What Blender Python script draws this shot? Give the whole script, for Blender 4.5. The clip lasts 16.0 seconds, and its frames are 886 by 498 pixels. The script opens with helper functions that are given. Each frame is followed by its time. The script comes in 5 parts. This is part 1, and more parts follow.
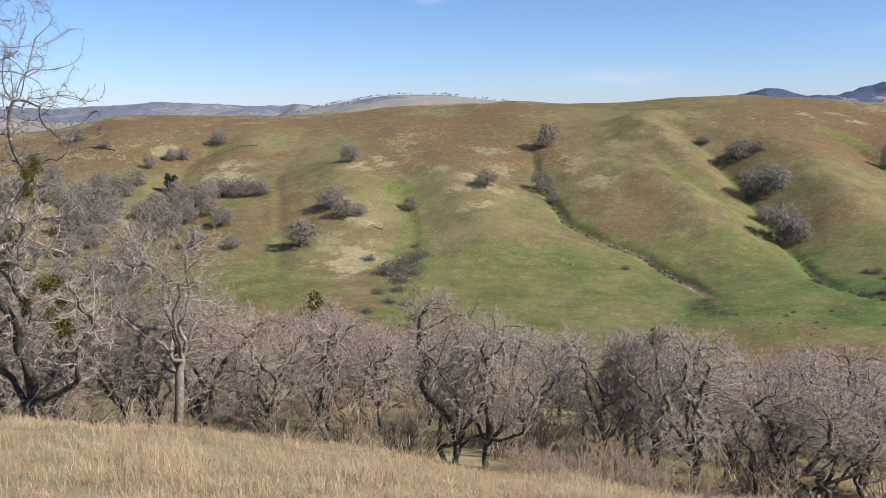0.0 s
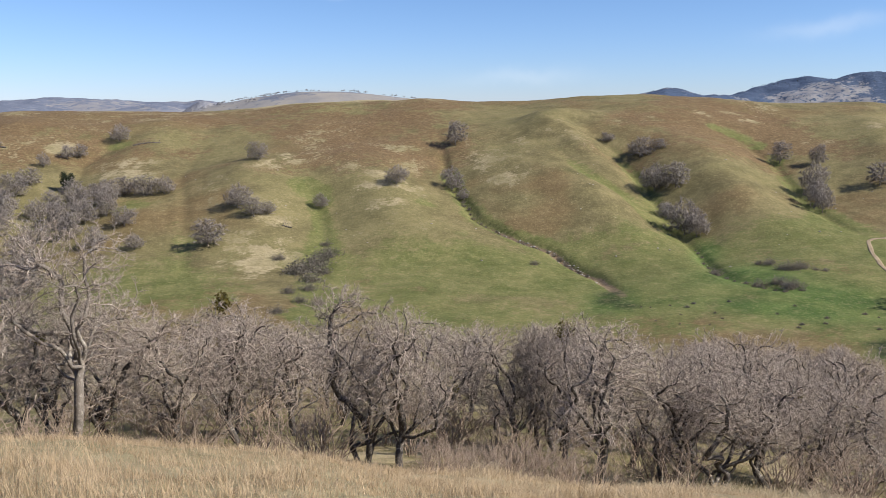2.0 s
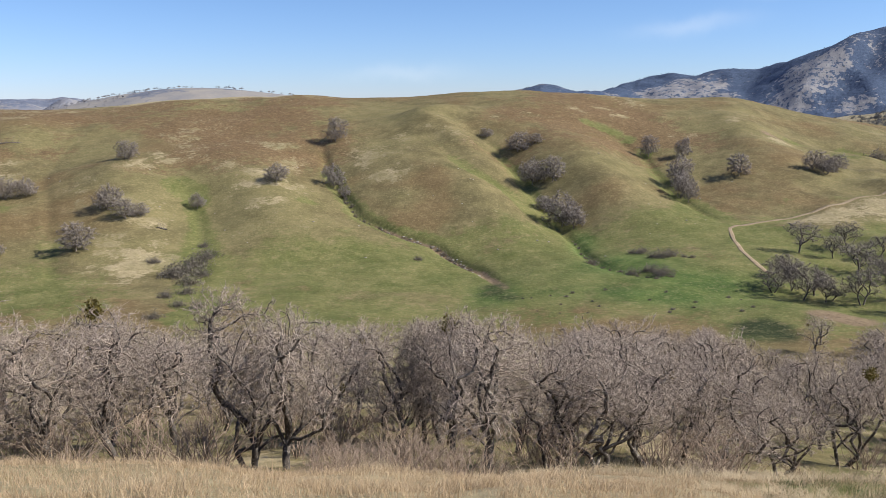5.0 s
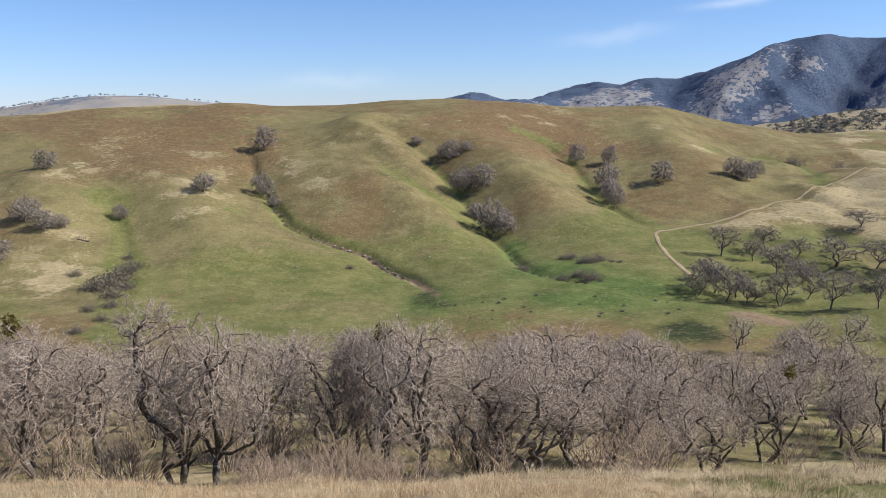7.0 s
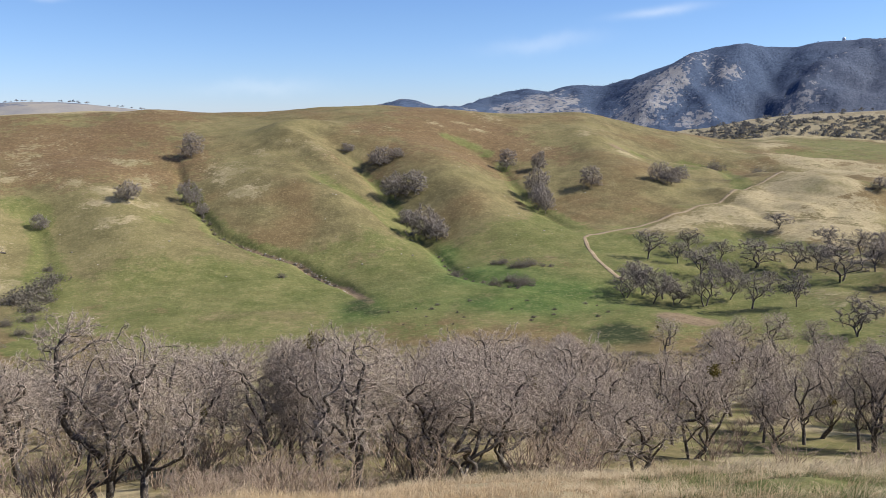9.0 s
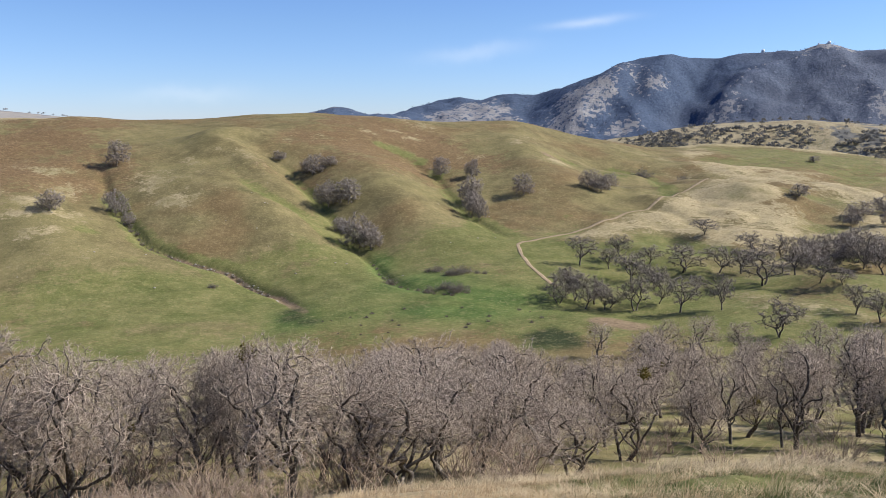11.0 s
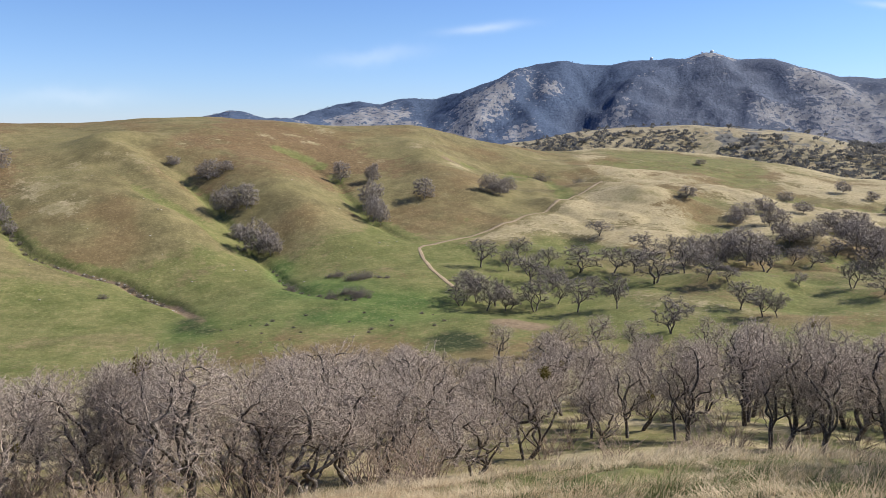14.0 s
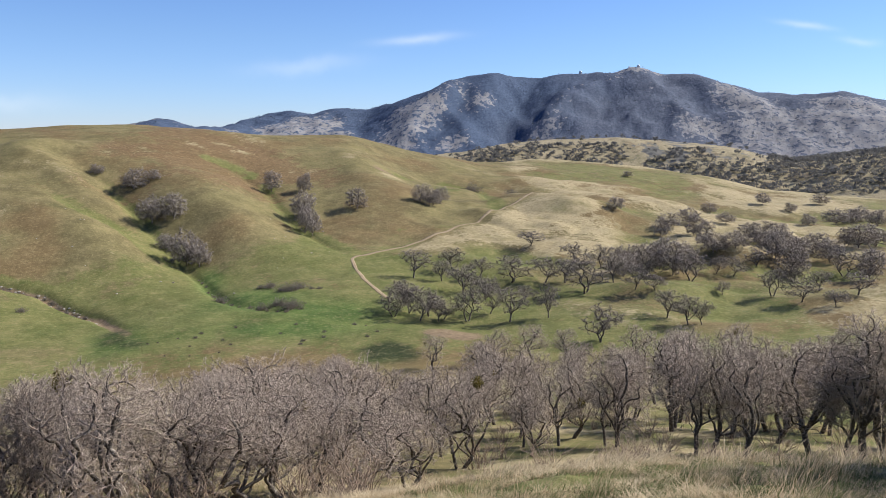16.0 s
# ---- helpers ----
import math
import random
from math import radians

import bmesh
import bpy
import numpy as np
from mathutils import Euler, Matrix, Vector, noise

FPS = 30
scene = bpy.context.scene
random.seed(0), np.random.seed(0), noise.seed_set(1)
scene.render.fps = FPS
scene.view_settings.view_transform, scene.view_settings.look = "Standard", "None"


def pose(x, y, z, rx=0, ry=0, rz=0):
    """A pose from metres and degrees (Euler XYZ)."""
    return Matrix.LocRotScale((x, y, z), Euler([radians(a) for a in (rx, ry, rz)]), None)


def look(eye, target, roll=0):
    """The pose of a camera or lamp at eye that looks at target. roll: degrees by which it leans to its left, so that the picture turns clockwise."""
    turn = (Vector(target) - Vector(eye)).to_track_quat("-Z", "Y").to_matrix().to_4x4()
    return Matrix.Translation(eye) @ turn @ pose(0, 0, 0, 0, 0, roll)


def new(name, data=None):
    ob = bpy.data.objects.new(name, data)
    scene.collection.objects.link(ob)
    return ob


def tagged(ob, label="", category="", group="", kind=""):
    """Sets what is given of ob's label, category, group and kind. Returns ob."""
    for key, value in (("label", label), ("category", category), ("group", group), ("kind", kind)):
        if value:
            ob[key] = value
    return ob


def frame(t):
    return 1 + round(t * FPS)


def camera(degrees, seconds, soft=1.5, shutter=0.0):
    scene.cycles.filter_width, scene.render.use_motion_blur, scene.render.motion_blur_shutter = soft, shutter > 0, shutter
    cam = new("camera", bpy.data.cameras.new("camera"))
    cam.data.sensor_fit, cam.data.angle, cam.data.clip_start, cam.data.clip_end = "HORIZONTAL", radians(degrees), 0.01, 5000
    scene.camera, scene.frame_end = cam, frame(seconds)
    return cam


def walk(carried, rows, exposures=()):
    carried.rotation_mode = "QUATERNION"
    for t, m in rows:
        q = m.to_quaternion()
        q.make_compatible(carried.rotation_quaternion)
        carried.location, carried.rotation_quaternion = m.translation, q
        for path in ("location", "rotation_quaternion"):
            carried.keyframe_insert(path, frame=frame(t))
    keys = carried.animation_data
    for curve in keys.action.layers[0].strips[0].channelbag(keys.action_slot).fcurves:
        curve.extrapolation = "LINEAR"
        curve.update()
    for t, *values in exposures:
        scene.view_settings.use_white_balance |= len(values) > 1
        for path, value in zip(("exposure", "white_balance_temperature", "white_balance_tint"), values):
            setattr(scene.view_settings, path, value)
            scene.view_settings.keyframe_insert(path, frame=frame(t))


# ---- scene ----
cam = camera(56.74, 16.0, soft=0.7)
EYE = 1.65     # eye height over the ground of the lookout
REACH = 0.35   # the camera is held this far before the turning body
# seconds, turn to the right, pitch, roll
TURNS = [
    (0.0, -0.00, -10.00, 0.50),
    (0.5, 1.56, -10.19, 0.40),
    (1.0, 3.05, -10.24, 0.32),
    (1.5, 4.69, -10.21, 0.28),
    (2.0, 6.23, -10.21, 0.15),
    (2.5, 7.62, -10.09, 0.26),
    (3.0, 9.00, -10.02, 0.27),
    (3.5, 10.22, -10.16, 0.34),
    (4.0, 11.60, -10.37, 0.39),
    (6.5, 18.26, -10.13, 0.17),
    (7.0, 19.29, -9.96, 0.24),
    (7.5, 20.56, -9.93, 0.25),
    (8.0, 21.85, -9.76, 0.17),
    (8.5, 23.08, -9.62, 0.23),
    (9.0, 24.06, -9.53, 0.24),
    (11.5, 30.06, -8.99, 0.01),
    (12.0, 31.47, -9.04, -0.00),
    (12.5, 32.60, -8.86, 0.04),
    (13.0, 33.55, -8.63, -0.01),
    (13.5, 34.53, -8.59, 0.00),
    (14.0, 35.57, -8.69, -0.08),
    (14.5, 36.60, -8.59, -0.20),
    (15.0, 37.72, -8.37, -0.50),
    (15.5, 38.99, -8.24, -0.66),
    (16.0, 40.21, -7.94, -0.62),
]


def stand(turn, pitch, roll):
    a = radians(turn)
    return pose(REACH * math.sin(a), REACH * math.cos(a) - REACH, EYE, 90 + pitch, roll, -turn)


walk(cam, [(t, stand(turn, pitch, roll)) for t, turn, pitch, roll in TURNS], exposures=((0.0, 0.70), (7.0, 0.73), (16.0, 0.81)))

# ---- light ----
SUN_BEARING, SUN_HEIGHT = 112.0, 40.0   # degrees: clockwise from straight ahead (+y), above the horizon
world = bpy.data.worlds.new("sky")
scene.world = world
world.use_nodes = True
wn, wl = world.node_tree.nodes, world.node_tree.links
sky = wn.new("ShaderNodeTexSky")
sky.sky_type, sky.sun_disc = "NISHITA", False
sky.sun_elevation, sky.sun_rotation = radians(SUN_HEIGHT), radians(SUN_BEARING)
sky.altitude, sky.air_density, sky.dust_density, sky.ozone_density = 600, 1.0, 0.0, 3.0
clear = wn.new("ShaderNodeMix")   # clear dry winter air: a little bluer than the model's
clear.data_type, clear.blend_type = "RGBA", "MULTIPLY"
clear.inputs[0].default_value, clear.inputs[7].default_value = 1.0, (0.76, 0.92, 1.28, 1)
wl.new(sky.outputs[0], clear.inputs[6])
wdir = wn.new("ShaderNodeTexCoord").outputs["Generated"]
split, band, rim = wn.new("ShaderNodeSeparateXYZ"), wn.new("ShaderNodeMapRange"), wn.new("ShaderNodeMix")   # the whitish-blue rim of the sky
wl.new(wdir, split.inputs[0])
wl.new(split.outputs[2], band.inputs[0])
band.inputs[1].default_value, band.inputs[2].default_value, band.inputs[3].default_value, band.inputs[4].default_value = 0.0, 0.11, 1.0, 0.0
rim.data_type, rim.blend_type = "RGBA", "MULTIPLY"
wl.new(band.outputs[0], rim.inputs[0])
wl.new(clear.outputs[2], rim.inputs[6])
rim.inputs[7].default_value = (0.93, 0.97, 1.12, 1)


def wnode(kind, op, *values):
    m = wn.new(kind)
    m.operation = op
    for k, v in enumerate(values):
        if isinstance(v, (int, float, tuple)):
            m.inputs[k].default_value = v
        else:
            wl.new(v, m.inputs[k])
    return m.outputs["Value"]


def wisp(colour, bearing, up, length, thick, tilt, amount, seed):
    """A thin streak of high cloud at that bearing and height (degrees)."""
    a, h, c = radians(bearing), radians(up), radians(tilt)
    right, rise = Vector((math.cos(a), -math.sin(a), 0)), Vector((-math.sin(a) * math.sin(h), -math.cos(a) * math.sin(h), math.cos(h)))
    centre = Vector((math.sin(a) * math.cos(h), math.cos(a) * math.cos(h), math.sin(h)))
    axis, cross = right * math.cos(c) + rise * math.sin(c), rise * math.cos(c) - right * math.sin(c)
    grain = wn.new("ShaderNodeTexNoise")
    grain.inputs["Scale"].default_value, grain.inputs["Detail"].default_value = 22.0 + seed, 6.0
    wl.new(wdir, grain.inputs["Vector"])
    bend = wnode("ShaderNodeMath", "MULTIPLY", wnode("ShaderNodeMath", "SUBTRACT", grain.outputs["Fac"], 0.5), radians(thick) * 2.4)
    u = wnode("ShaderNodeMath", "DIVIDE", wnode("ShaderNodeVectorMath", "DOT_PRODUCT", wdir, tuple(axis)), radians(length))
    v = wnode("ShaderNodeMath", "DIVIDE", wnode("ShaderNodeMath", "ADD", wnode("ShaderNodeVectorMath", "DOT_PRODUCT", wdir, tuple(cross)), bend), radians(thick))
    ahead = wnode("ShaderNodeMath", "GREATER_THAN", wnode("ShaderNodeVectorMath", "DOT_PRODUCT", wdir, tuple(centre)), 0.5)
    far = wnode("ShaderNodeMath", "ADD", wnode("ShaderNodeMath", "MULTIPLY", u, u), wnode("ShaderNodeMath", "MULTIPLY", v, v))
    mask = wnode("ShaderNodeMath", "MULTIPLY", wnode("ShaderNodeMath", "EXPONENT", wnode("ShaderNodeMath", "MULTIPLY", far, -1.0)), wnode("ShaderNodeMath", "MULTIPLY", ahead, amount))
    m = wn.new("ShaderNodeMix")
    m.data_type = "RGBA"
    wl.new(mask, m.inputs[0])
    wl.new(colour, m.inputs[6])
    m.inputs[7].default_value = (9.5, 10.0, 10.6, 1)
    return m.outputs[2]


seen = rim.outputs[2]
for k, streak in enumerate(((38.4, 6.4, 2.4, 0.28, 6, 0.30), (30.8, 4.5, 3.2, 0.5, 5, 0.18), (63.4, 7.0, 1.4, 0.18, -12, 0.28), (11.7, 1.6, 3.5, 0.5, 2, 0.15), (66.5, 5.9, 1.0, 0.2, -8, 0.2), (-0.9, 6.9, 1.0, 0.2, 0, 0.15))):
    seen = wisp(seen, *streak, k * 3.0)
wl.new(seen, wn["Background"].inputs[0])
wn["Background"].inputs[1].default_value = 0.0655
sun = new("sun", bpy.data.lights.new("sun", "SUN"))
sun.data.energy, sun.data.angle, sun.data.color = 5.0, radians(0.53), (1.0, 0.95, 0.87)
b, e = radians(SUN_BEARING), radians(SUN_HEIGHT)
sun.matrix_world = look((0, 0, 80), (-math.sin(b) * math.cos(e), -math.cos(b) * math.cos(e), 80 - math.sin(e)))
scene.view_settings.exposure = 0.74
# ---- the lie of the land: profiles by bearing (degrees clockwise from +y), distances in metres, heights as seen from the lookout in degrees ----
def curve(*knots, soft=2.6):
    """A smooth closed curve of bearing through (bearing, value) knots."""
    a, v = np.array(knots, float).T
    s = np.arange(-180, 180, 0.25)
    y = np.interp(s, a, v, period=360)
    k = np.exp(-0.5 * (np.arange(-8, 9) / soft) ** 2)
    y = np.convolve(np.concatenate([y[-8:], y, y[:8]]), k / k.sum(), "valid")
    return lambda b: np.interp(b, s, y, period=360)


PROFILE = []   # distance, height angle
# the brow of the grassy slope below the lookout
PROFILE.append((curve((-170, 20), (-60, 20), (-30, 20), (-12, 19), (5, 15), (20, 13), (30, 13), (45, 15), (57, 17), (70, 18), (170, 20)),
     curve((-170, 2), (-90, -8), (-45, -16.5), (-30, -19.0), (-19.6, -21.3), (-12, -22.9), (-3.7, -24.3), (4.6, -26.4), (15, -27.2), (27, -26.6), (39, -25.6), (43, -25.2), (50, -23.8), (57, -22.4), (64, -21.1), (70, -20.0), (110, -10), (170, 2))))
# the wooded slope
PROFILE.append((curve((-170, 45), (-30, 42), (-10, 41), (0, 38), (10, 44), (17, 38), (30, 45), (41, 60), (50, 70), (59, 66), (70, 60), (170, 45)),
     curve((-170, 8), (-90, -2), (-45, -20), (-30, -20.8), (-19, -22.2), (-10, -23.7), (0, -24.7), (10, -24.1), (17, -25.2), (30, -24), (41, -22.6), (50, -21), (59, -20.7), (70, -20.6), (110, -5), (170, 8))))
# the near edge of the valley floor
PROFILE.append((curve((-170, 150), (-30, 140), (0, 148), (40, 145), (70, 140), (170, 150)),
     curve((-170, 9), (-90, 0), (-45, -14.5), (-30, -15), (0, -15.6), (20, -15.7), (40, -15.2), (52, -15), (70, -14.6), (110, -3), (170, 9))))
# the foot of the far hill
PROFILE.append((curve((-170, 220), (-30, 195), (-10, 186), (10, 188), (18, 194), (24, 214), (30, 228), (34, 242), (38, 255), (45, 250), (55, 245), (70, 250), (170, 220)),
     curve((-170, 9), (-90, 0), (-45, -11.6), (-22, -12), (0, -12.5), (17, -12.4), (23, -10.4), (30, -9.1), (34, -8.5), (38, -8.1), (46, -8.6), (57, -8.9), (70, -8.6), (110, -3), (170, 9))))
# the body of the far hill
PROFILE.append((curve((-170, 310), (-30, 300), (0, 292), (20, 300), (34, 330), (45, 370), (55, 380), (70, 370), (170, 310)),
     curve((-170, 8), (-90, 0), (-45, -4.7), (-28, -5.0), (-10, -4.2), (0, -4.1), (12, -3.5), (20, -3.4), (28, -3.9), (34, -4.1), (40, -4.3), (46, -4.2), (52, -4.4), (60, -5.4), (70, -5.6), (110, -2), (170, 8))))
# its crest
PROFILE.append((curve((-170, 430), (-30, 410), (-10, 420), (10, 415), (20, 410), (34, 440), (41, 480), (47, 560), (56, 560), (70, 520), (170, 430)),
     curve((-170, 5), (-90, 0), (-28, -1.6), (-25, -1.5), (-21.7, -.6), (-18, -.5), (-11, -.73), (-7, -.5), (-3.3, -.09), (.6, -.04), (4.5, .1), (8.3, -.07), (12, -.03), (15.7, .31), (19.3, .41), (22.7, .23), (28, -.07), (34, -.2), (37.7, -1.15), (41, -1.57), (44, -1.95), (46.7, -1.6), (50.6, -1.78), (54.3, -2.09), (58, -2.53), (61.5, -3.35), (65, -3.52), (70, -3.8), (110, -1), (170, 5))))
# the hollow behind it
PROFILE.append((curve((-170, 700), (170, 700)),
     curve((-170, 0), (-40, -3), (0, -3), (36, -4.5), (70, -5.5), (110, -3), (170, 0))))
# the second ridge, pale on one side, wooded on the other
PROFILE.append((curve((-170, 1100), (-30, 1150), (0, 1100), (40, 1000), (52, 1050), (70, 950), (170, 1100)),
     curve((-170, 0), (-40, -1.5), (-30, -.2), (-26, -.9), (-12, -1), (-9, -.2), (-7, .2), (-3.6, .68), (-.5, .68), (2.6, .36), (4.9, .07), (9, -.4), (25, -1), (38, -2), (41.6, -1.4), (44.7, -.7), (48.6, -.27), (52.4, -.03), (56, -.44), (59.7, -.69), (63, -1.6), (68.4, -.78), (72, -.6), (110, -1), (170, 0))))
# the hollow before the mountain
PROFILE.append((curve((-170, 1900), (20, 1900), (30, 2500), (36, 2700), (70, 2700), (170, 1900)),
     curve((-170, -2), (0, -2), (36, -1.5), (70, -1.5), (170, -2))))
# the mountain and the far ranges
PROFILE.append((curve((-170, 3800), (-30, 3600), (10, 3400), (18, 2600), (24, 2700), (28, 4200), (34, 4200), (37, 3600), (45, 3900), (55, 4000), (70, 3900), (170, 3800)),
     curve((-170, 0), (-40, 0), (-24, -.1), (-19.4, .2), (-14.6, .05), (-11, -.1), (-9.8, .05), (-4, -.4), (17, -.2), (19.8, .4), (21.3, .84), (23.6, .24), (25.3, .22), (26.5, .78), (27.9, 1.21), (29.9, 1.43), (31.3, 1.22), (32.4, 1.45), (33.8, 1.65), (34.8, 1.51), (35.9, 1.82), (37.4, 2.28), (39.4, 3.0), (40.6, 3.81), (41.4, 3.73), (42.2, 3.92), (43.8, 4.15), (44.8, 3.94), (46.5, 3.86), (48.1, 4.09), (50.9, 4.18), (51.8, 4.21), (52.4, 4.32), (53.3, 4.36), (54.2, 4.28), (54.9, 4.05), (55.5, 4.19), (56.5, 4.11), (57.8, 3.8), (59.8, 3.21), (61, 2.79), (65.4, 2.75), (68.2, 2.3), (75, 1.5), (110, 0), (170, 0), soft=1.2)))
PROFILE.append((curve((-170, 4800), (170, 4800)), curve((-170, -.8), (170, -.8))))


def lattice(x, y, seed=0.0):
    """Smooth random values from 0 to 1 over the plane, one knot per unit."""
    i, j = np.floor(x), np.floor(y)
    u, v = x - i, y - j
    u, v = u * u * (3 - 2 * u), v * v * (3 - 2 * v)

    def knot(p, q):
        s = np.sin(p * 127.1 + q * 311.7 + seed * 74.7) * 43758.5453
        return s - np.floor(s)
    return (knot(i, j) * (1 - u) + knot(i + 1, j) * u) * (1 - v) + (knot(i, j + 1) * (1 - u) + knot(i + 1, j + 1) * u) * v


def cloudy(x, y, size, seed=0.0, octaves=3):
    """Fractal noise about 0, from -1 to 1."""
    total, amp, norm = 0.0, 1.0, 0.0
    for o in range(octaves):
        total = total + amp * (2 * lattice(x / size * 2 ** o + 13.7 * o, y / size * 2 ** o - 7.3 * o, seed + o) - 1)
        norm, amp = norm + amp, amp * 0.5
    return total / norm


def polar(bearing, distance):
    a = np.radians(bearing)
    return np.sin(a) * distance, np.cos(a) * distance


def base(x, y):
    """Height of the smooth land, by monotone curves along each bearing."""
    bearing, r = np.degrees(np.arctan2(x, y)), np.hypot(x, y)
    R = [np.zeros_like(r)] + [d(bearing) for d, _ in PROFILE]
    Z = [np.zeros_like(r)] + [EYE + d(bearing) * np.tan(np.radians(h(bearing))) for d, h in PROFILE]
    slope = [(Z[i + 1] - Z[i]) / (R[i + 1] - R[i]) for i in range(len(R) - 1)]
    tangent = [slope[0]]
    for i in range(1, len(slope)):
        same = slope[i - 1] * slope[i] > 0
        den = np.where(np.abs(slope[i - 1] + slope[i]) < 1e-9, 1, slope[i - 1] + slope[i])
        tangent.append(np.where(same, 2 * slope[i - 1] * slope[i] / den, 0))
    tangent.append(slope[-1])
    z = np.full_like(r, -80.0)
    for i in range(len(slope)):
        w = R[i + 1] - R[i]
        t = (r - R[i]) / w
        inside = (t >= 0) & (t < 1)
        h = (2 * t ** 3 - 3 * t ** 2 + 1) * Z[i] + (t ** 3 - 2 * t ** 2 + t) * w * tangent[i] + (3 * t ** 2 - 2 * t ** 3) * Z[i + 1] + (t ** 3 - t ** 2) * w * tangent[i + 1]
        z = np.where(inside, h, z)
    return z


def along(x, y, line):
    """Distance from a line of (bearing, distance) points, and how far along it (0 to 1)."""
    p = np.array([polar(b, d) for b, d in line])
    best, where = np.full_like(x, 1e9), np.zeros_like(x)
    for k in range(len(p) - 1):
        dx, dy = p[k + 1] - p[k]
        t = np.clip(((x - p[k, 0]) * dx + (y - p[k, 1]) * dy) / (dx * dx + dy * dy), 0, 1)
        d = np.hypot(x - p[k, 0] - t * dx, y - p[k, 1] - t * dy)
        where = np.where(d < best, (k + t) / (len(p) - 1), where)
        best = np.minimum(best, d)
    return best, where


# gullies of the far hill, from the valley upwards: line, breadth, depth, channel depth
GULLIES = [
    ([(-3.5, 156), (-2.1, 203), (-2.3, 241), (-2.5, 258), (-3.7, 277)], 14, 1.3, 0.4),
    ([(18.9, 176), (17.2, 202), (13.9, 224), (10.8, 234), (8.5, 247), (7.1, 270), (6.3, 297), (6.1, 317), (5.7, 343)], 14, 3.3, 1.6),
    ([(26.7, 187), (23.6, 231), (22.7, 247), (21.0, 268), (19.2, 293), (18.2, 309), (15.8, 332)], 14, 6.5, 0.9),
    ([(33.9, 246), (31.7, 267), (29.7, 291), (28.2, 326), (26.4, 345), (23.6, 350)], 14, 3.5, 0.9),
    ([(44.5, 306), (42.9, 390), (40.5, 394), (38.5, 378)], 16, 3, 0.4),
]
GULLIES += [
    ([(-11.8, 191), (-11.5, 228), (-11.4, 257), (-11.5, 289), (-10.3, 316), (-8.7, 359)], 10, 0.8, 0.3),
    ([(-21.8, 202), (-20.2, 245), (-17.4, 319), (-14.7, 347)], 20, 3.5, 0.4),
    ([(20.9, 254), (18.5, 270), (16.2, 279), (13.5, 307)], 9, 1.4, 0.4),
    ([(29.8, 181), (27.4, 188), (25.2, 201), (24.0, 226), (23.4, 241)], 3, 0.2, 0.5),
]
# rounded spurs of the far hill, from the valley upwards: line, breadth, height
SPURS = [
    ([(20.8, 230), (19.1, 261), (17.4, 286), (15.3, 324), (14.2, 344), (13.2, 358)], 15, 12),
    ([(27.8, 230), (25.7, 274), (23.2, 308), (20.4, 346)], 22, 5.5),
    ([(3.8, 205), (2.2, 235), (0.6, 268), (-1.0, 318)], 24, 4.5),
    ([(-6.7, 204), (-7.4, 240), (-6.9, 282), (-5.6, 336)], 22, 3.5),
    ([(37.7, 268), (36.5, 324), (34.6, 370), (32.7, 398)], 18, 6),
    ([(-18.5, 286), (-16.6, 320), (-12.9, 348), (-9.2, 386)], 18, 5),
    ([(-23.6, 319), (-21.8, 352), (-19.6, 386)], 20, 2),
]
# knolls: bearing, distance, breadth, height
KNOLLS = [
    (43.3, 237, 14, 2.2), (49.2, 330, 26, 6), (59.7, 263, 15, 5), (56.2, 204, 15, 4), (64.7, 200, 16, 2), (66.7, 361, 22, 3), (40.2, 160, 10, 1.5), (54.5, 358, 30, 3),
]


# ridges (up) and ravines (down) of the mountain face, from the crest downwards: line, breadth, height
MOUNTAIN = [
    ([(45.7, 3900), (45.0, 3360), (44.3, 3216), (42.5, 2904)], 130, -75),
    ([(42.0, 3600), (41.2, 3288), (40.1, 3108), (38.8, 2976)], 80, -34),
    ([(51.1, 3700), (51.2, 3366), (50.5, 3162)], 110, -42),
    ([(55.1, 3850), (57.0, 3480), (58.3, 3294)], 110, -45),
    ([(53.0, 3850), (50.7, 3624), (48.9, 3414), (47.4, 3246), (45.8, 3138)], 95, 52),
    ([(43.8, 3750), (42.8, 3384), (41.9, 3120), (41.3, 2964)], 80, 44),
]
MOUNTAIN += [
    ([(40.4, 3600), (38.8, 3264), (38.0, 3078), (37.4, 2976)], 85, 42),
    ([(53.7, 3850), (54.8, 3552), (56.3, 3342), (57.3, 3240)], 95, 40),
    ([(56.9, 3900), (58.5, 3684), (60.6, 3498), (62.5, 3264)], 110, 44),
    ([(32.5, 3900), (31.6, 3500), (31.2, 3100)], 120, 36),
    ([(65.4, 3900), (66.0, 3500), (67.0, 3100)], 130, 44),
]
# low hills before the far ranges: bearing, distance, breadth, height
RANGES = [(-9.8, 2300, 60, 46), (-12.6, 2450, 170, 28), (-16.8, 2700, 230, 30), (-22, 2600, 240, 26), (-5.5, 2200, 170, 24), (-26.5, 2300, 200, 26)]


